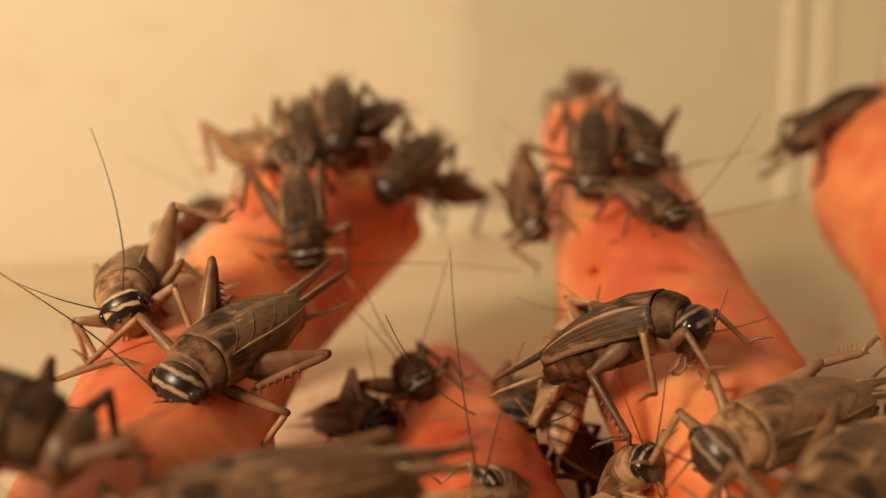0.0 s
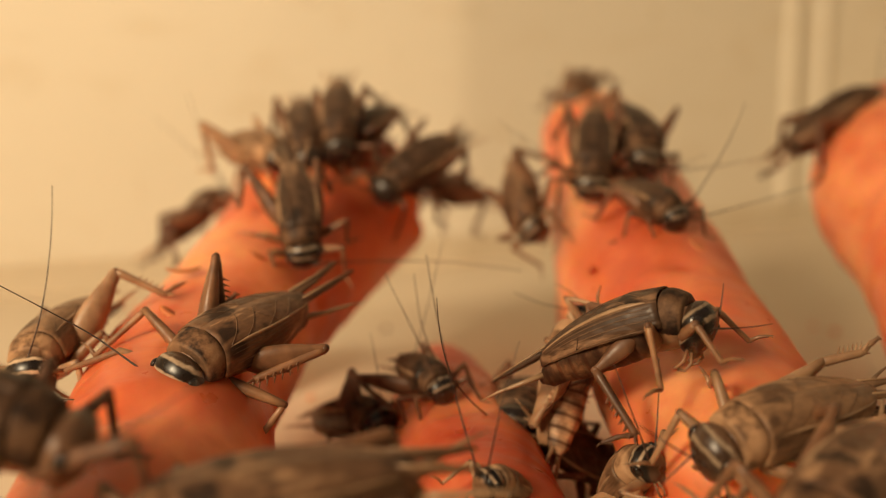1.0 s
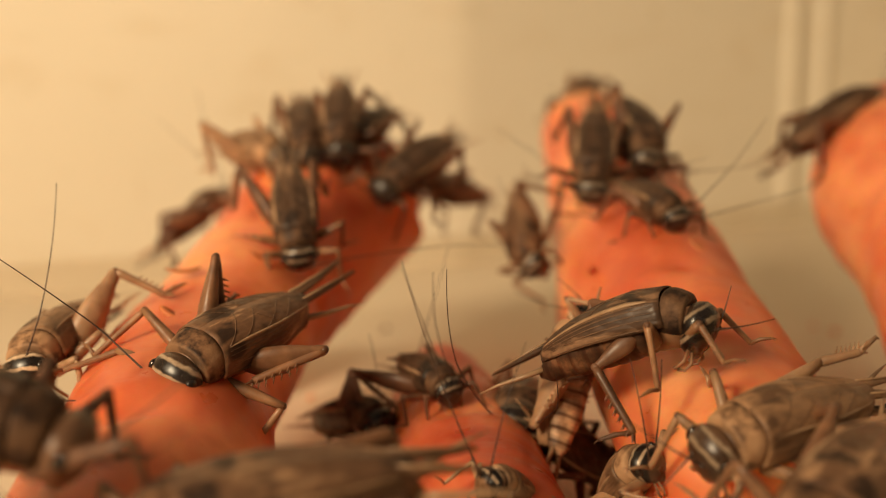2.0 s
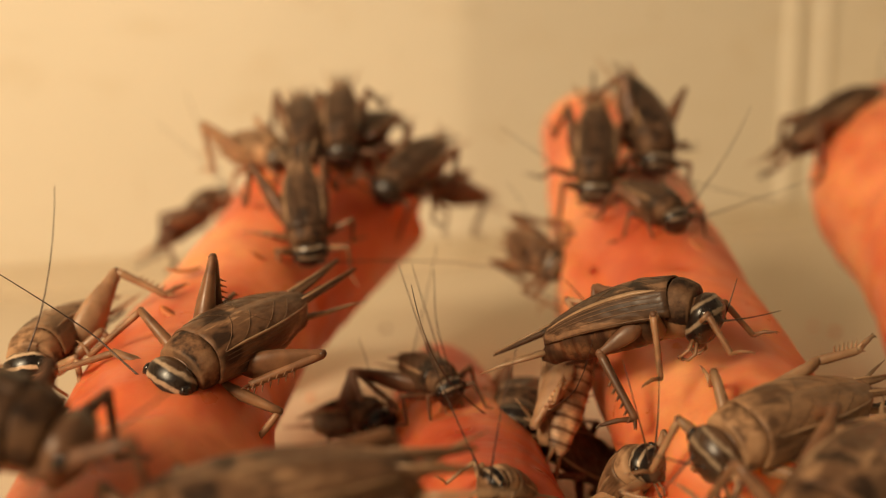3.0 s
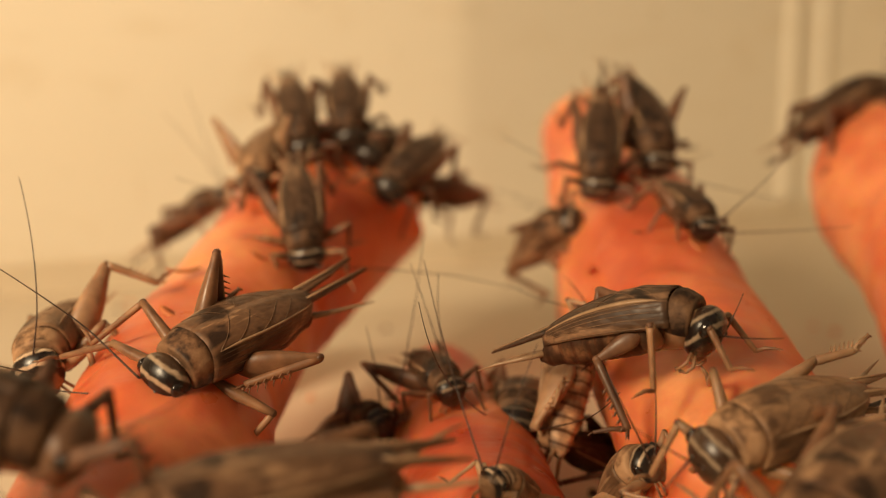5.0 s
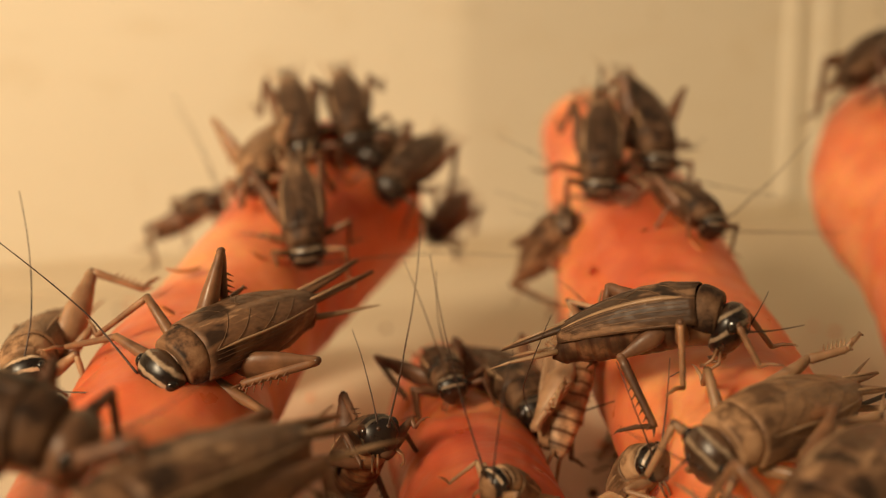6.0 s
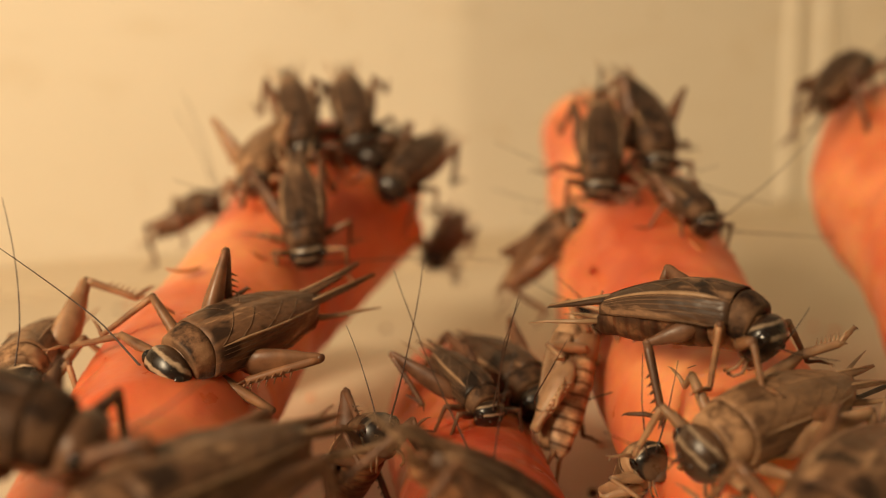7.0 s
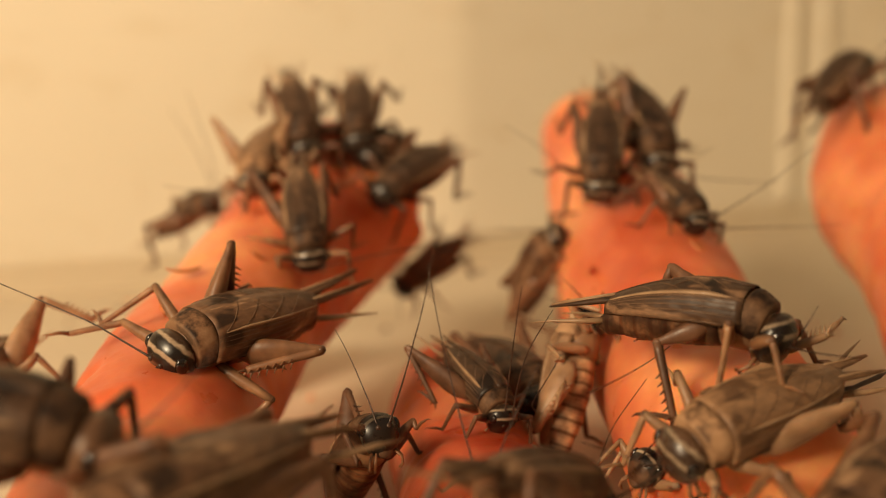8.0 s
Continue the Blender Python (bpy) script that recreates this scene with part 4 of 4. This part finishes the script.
    walk(rider, [(0.0, pose(0.0204, 0.1603, 0.0369, -5.6, 33.4, -97.8)),
        (1.0, pose(0.0205, 0.1603, 0.0369, -6.7, 33.4, -99.3)),
        (1.5, pose(0.0204, 0.1594, 0.0368, -6.7, 34.6, -99.3)),
        (3.5, pose(0.0205, 0.1572, 0.0376, -4.5, 40.2, -96.3)),
        (4.5, pose(0.0210, 0.1578, 0.0382, -6.7, 42.3, -99.5)),
        (6.5, pose(0.0212, 0.1574, 0.0377, -5.3, 38.7, -97.5)),
        (8.0, pose(0.0211, 0.1565, 0.0377, -5.3, 40.0, -97.4))])
    wave(rider_feelers, 51, 9)
    walk(tip, [(0.0, pose(0.0243, 0.2092, 0.0437, -6.9, 15.1, -107.0)),
        (1.7, pose(0.0240, 0.2092, 0.0437, -6.2, 15.1, -105.1)),
        (2.8, pose(0.0294, 0.2239, 0.0372, -6.0, 15.3, -104.7)),
        (8.0, pose(0.0294, 0.2239, 0.0372, -6.0, 15.3, -104.7))])
    step(tip_legs, 1.7, 2.9)
    wave(tip_feelers, 52, 9)
    walk(backer, [(0.0, pose(0.0265, 0.1660, 0.0379, -17.5, 18.3, -87.1)),
        (1.7, pose(0.0265, 0.1660, 0.0379, -17.5, 18.3, -87.1)),
        (2.8, pose(0.0271, 0.1635, 0.0402, -11.9, 35.3, -80.6)),
        (4.5, pose(0.0272, 0.1636, 0.0402, -10.8, 35.4, -79.0)),
        (8.0, pose(0.0274, 0.1639, 0.0399, -10.1, 33.9, -77.9))])
    step(backer_legs, 1.7, 2.9)
    wave(backer_feelers, 53, 9)
    walk(grazer, [(0.0, pose(0.0264, 0.1436, 0.0322, 10.4, 9.2, -66.0)),
        (3.5, pose(0.0266, 0.1430, 0.0321, 8.7, 10.2, -70.4)),
        (4.5, pose(0.0289, 0.1416, 0.0317, -4.0, 12.4, -79.1)),
        (5.8, pose(0.0302, 0.1434, 0.0319, -7.1, 15.8, -64.8)),
        (8.0, pose(0.0290, 0.1438, 0.0324, -8.1, 17.4, -73.2))])
    wave(grazer_feelers, 54, 9)
    walk(swinger, [(0.0, pose(0.0143, 0.1607, 0.0317, 59.6, 33.1, -87.2)),
        (1.0, pose(0.0137, 0.1606, 0.0313, 61.1, 28.8, -84.4)),
        (1.7, pose(0.0139, 0.1600, 0.0279, 60.7, 30.0, -85.2)),
        (2.8, pose(0.0147, 0.1594, 0.0248, 62.5, 23.2, -81.0)),
        (3.5, pose(0.0165, 0.1591, 0.0232, 31.9, -60.0, -15.2)),
        (4.5, pose(0.0169, 0.1594, 0.0268, 64.6, -29.0, -62.0)),
        (6.0, pose(0.0173, 0.1589, 0.0258, 68.1, -38.3, -66.2)),
        (6.5, pose(0.0172, 0.1588, 0.0254, 69.0, -40.9, -66.8)),
        (7.0, pose(0.0169, 0.1595, 0.0251, 53.5, -44.5, -42.1)),
        (8.0, pose(0.0160, 0.1583, 0.0228, 66.9, -55.7, -58.7))])
    step(swinger_legs, 1.4, 4.6)
    wave(swinger_feelers, 55, 9)
    walk(belly, [(0.0, pose(0.0159, 0.1176, 0.0196, -94.4, -56.1, 61.8)),
        (8.0, pose(0.0161, 0.1177, 0.0192, -87.7, -62.2, 56.7))])
    wave(belly_feelers, 56, 9)
    walk(lurker, [(0.0, pose(0.0133, 0.1243, 0.0083, 75.0, 31.3, 42.4)),
        (4.6, pose(0.0133, 0.1243, 0.0083, 75.0, 31.3, 42.4)),
        (5.2, pose(0.0185, 0.1275, 0.0050, 40.0, 22.0, 40.0)),
        (5.8, pose(0.0240, 0.1390, 0.0010, 10.0, 4.0, 44.0)),
        (6.3, pose(0.0310, 0.1520, 0.0000, 0.0, 0.0, 46.0)),
        (8.0, pose(0.0312, 0.1522, 0.0000, 0.0, 0.0, 46.0))])
    step(lurker_legs, 4.6, 6.3)
    wave(lurker_feelers, 57, 9)
    walk(newcomer, [(0.0, pose(0.0089, 0.1265, 0.0098, -5.8, -7.4, -102.3)),
        (4.7, pose(0.0089, 0.1265, 0.0098, -5.8, -7.4, -102.3)),
        (5.8, pose(0.0073, 0.1272, 0.0112, -5.5, 1.3, -71.5)),
        (6.3, pose(0.0079, 0.1281, 0.0131, 8.6, 6.5, -65.6)),
        (7.0, pose(0.0075, 0.1282, 0.0134, 8.7, 6.3, -63.2)),
        (8.0, pose(0.0081, 0.1281, 0.0134, 8.0, 4.4, -67.0))])
    step(newcomer_legs, 5.4, 6.6)
    wave(newcomer_feelers, 58, 9)
    walk(scout, [(0.0, pose(-0.0023, 0.1291, 0.0145, 30.9, -4.8, -79.6)),
        (0.6, pose(-0.0011, 0.1270, 0.0151, 23.1, -4.8, -78.8)),
        (1.0, pose(-0.0014, 0.1265, 0.0149, 19.6, -1.8, -66.8)),
        (1.7, pose(-0.0012, 0.1254, 0.0151, 14.6, -0.9, -63.1)),
        (3.5, pose(-0.0010, 0.1245, 0.0154, 13.5, -0.4, -63.4)),
        (4.5, pose(-0.0009, 0.1242, 0.0154, 12.0, 0.3, -62.5)),
        (5.8, pose(0.0004, 0.1244, 0.0161, 11.7, 1.3, -84.1)),
        (6.5, pose(0.0008, 0.1243, 0.0156, 10.6, 5.2, -58.2)),
        (7.0, pose(0.0020, 0.1172, 0.0166, -1.5, 16.4, -59.8)),
        (8.0, pose(0.0032, 0.1148, 0.0173, -5.6, 19.5, -61.3))])
    step(scout_legs, 5.6, 8)
    wave(scout_feelers, 59, 9)
    walk(creeper, [(0.0, pose(-0.0101, 0.1309, 0.0076, 7.3, -13.7, -53.3)),
        (4.5, pose(-0.0101, 0.1309, 0.0075, 7.3, -13.9, -53.2)),
        (5.8, pose(-0.0072, 0.1103, 0.0107, 6.1, -47.5, -61.0)),
        (6.5, pose(-0.0070, 0.1068, 0.0120, 5.4, -46.7, -62.2)),
        (8.0, pose(-0.0071, 0.1068, 0.0119, 2.6, -46.7, -62.2))])
    wave(creeper_feelers, 60, 9)
    walk(peeper, [(0.0, pose(0.0047, 0.0969, 0.0136, -23.6, -36.0, -121.2)),
        (6.0, pose(0.0055, 0.0969, 0.0136, -23.1, -35.9, -122.1)),
        (8.0, pose(0.0049, 0.0967, 0.0129, -23.4, -36.3, -121.5))])
    wave(peeper_feelers, 61, 9)
    walk(passer, [(0.0, pose(-0.0023, 0.0817, 0.0112, 9.2, 42.4, 22.3)),
        (6.6, pose(-0.0023, 0.0817, 0.0111, 9.7, 42.3, 22.0)),
        (7.0, pose(0.0028, 0.0827, 0.0169, 10.8, 39.3, 24.1)),
        (7.4, pose(0.0038, 0.0827, 0.0170, 12.8, 37.3, 31.9)),
        (7.6, pose(0.0042, 0.0827, 0.0176, 15.5, 34.5, 41.8)),
        (7.8, pose(0.0051, 0.0826, 0.0184, 14.2, 27.8, 52.1)),
        (8.0, pose(0.0073, 0.0827, 0.0179, 1.4, 21.0, 51.2))])
    step(passer_legs, 6.2, 8)
    wave(passer_feelers, 62, 9)
    walk(crouch, [(0.0, pose(0.0192, 0.1017, 0.0126, 47.0, -43.1, -78.5)),
        (4.7, pose(0.0192, 0.1017, 0.0126, 47.0, -43.1, -78.5)),
        (6.5, pose(0.0200, 0.1014, 0.0127, 45.3, -44.5, -86.3)),
        (8.0, pose(0.0193, 0.1018, 0.0119, -22.5, -39.4, -124.4))])
    wave(crouch_feelers, 63, 9)
    walk(giant, [(0.0, pose(0.0287, 0.0962, 0.0185, -26.1, 5.5, -150.9)),
        (1.0, pose(0.0287, 0.0962, 0.0186, -25.8, 4.9, -151.2)),
        (1.5, pose(0.0285, 0.0961, 0.0186, -25.9, 5.0, -151.2)),
        (3.5, pose(0.0285, 0.0962, 0.0186, -25.9, 6.0, -149.6)),
        (4.5, pose(0.0284, 0.0961, 0.0186, -26.2, 5.8, -149.2)),
        (6.5, pose(0.0275, 0.0961, 0.0188, -25.9, 5.6, -146.7)),
        (7.0, pose(0.0272, 0.0962, 0.0190, -26.4, 7.4, -148.2)),
        (8.0, pose(0.0262, 0.0963, 0.0192, -24.7, 11.3, -151.7))])
    step(giant_legs, 6, 8)
    wave(giant_feelers, 64, 9)
    walk(corner, [(0.0, pose(0.0293, 0.0833, 0.0167, -20.9, 6.6, -129.6)),
        (6.5, pose(0.0293, 0.0833, 0.0167, -20.9, 6.6, -129.6)),
        (7.2, pose(0.0296, 0.0833, 0.0166, -20.9, 6.3, -130.2)),
        (8.0, pose(0.0321, 0.0832, 0.0161, -21.1, 5.5, -132.3))])
    wave(corner_feelers, 65, 9)
    walk(onlooker, [(0.0, pose(-0.0339, 0.0774, 0.0251, 17.6, 8.2, -5.8)),
        (3.5, pose(-0.0340, 0.0774, 0.0251, 17.6, 8.3, -6.0)),
        (6.5, pose(-0.0335, 0.0774, 0.0250, 17.7, 7.9, -4.7)),
        (8.0, pose(-0.0323, 0.0774, 0.0249, 17.9, 7.5, -3.6))])
    wave(onlooker_feelers, 66, 9)
    walk(nearest, [(0.0, pose(-0.0131, 0.0763, 0.0184, -16.5, 6.0, -160.5)),
        (4.7, pose(-0.0131, 0.0763, 0.0184, -16.5, 6.0, -160.5)),
        (5.8, pose(-0.0182, 0.0755, 0.0194, -10.8, 2.9, -127.5)),
        (6.5, pose(-0.0182, 0.0756, 0.0194, -10.8, 2.9, -127.5)),
        (8.0, pose(-0.0182, 0.0756, 0.0194, -10.8, 2.9, -127.5))])
    wave(nearest_feelers, 67, 9)
    walk(topper, [(0.0, pose(0.0631, 0.1816, 0.0398, 3.4, -26.2, 19.0)),
        (4.7, pose(0.0631, 0.1816, 0.0398, 3.4, -26.2, 19.0)),
        (5.8, pose(0.0694, 0.1832, 0.0497, -6.3, -19.4, 40.6)),
        (6.5, pose(0.0637, 0.1826, 0.0456, -11.0, -20.7, 52.4)),
        (8.0, pose(0.0637, 0.1826, 0.0456, -11.0, -20.7, 52.4))])
    step(topper_legs, 4.7, 5.9)
    wave(topper_feelers, 68, 9)


motions()
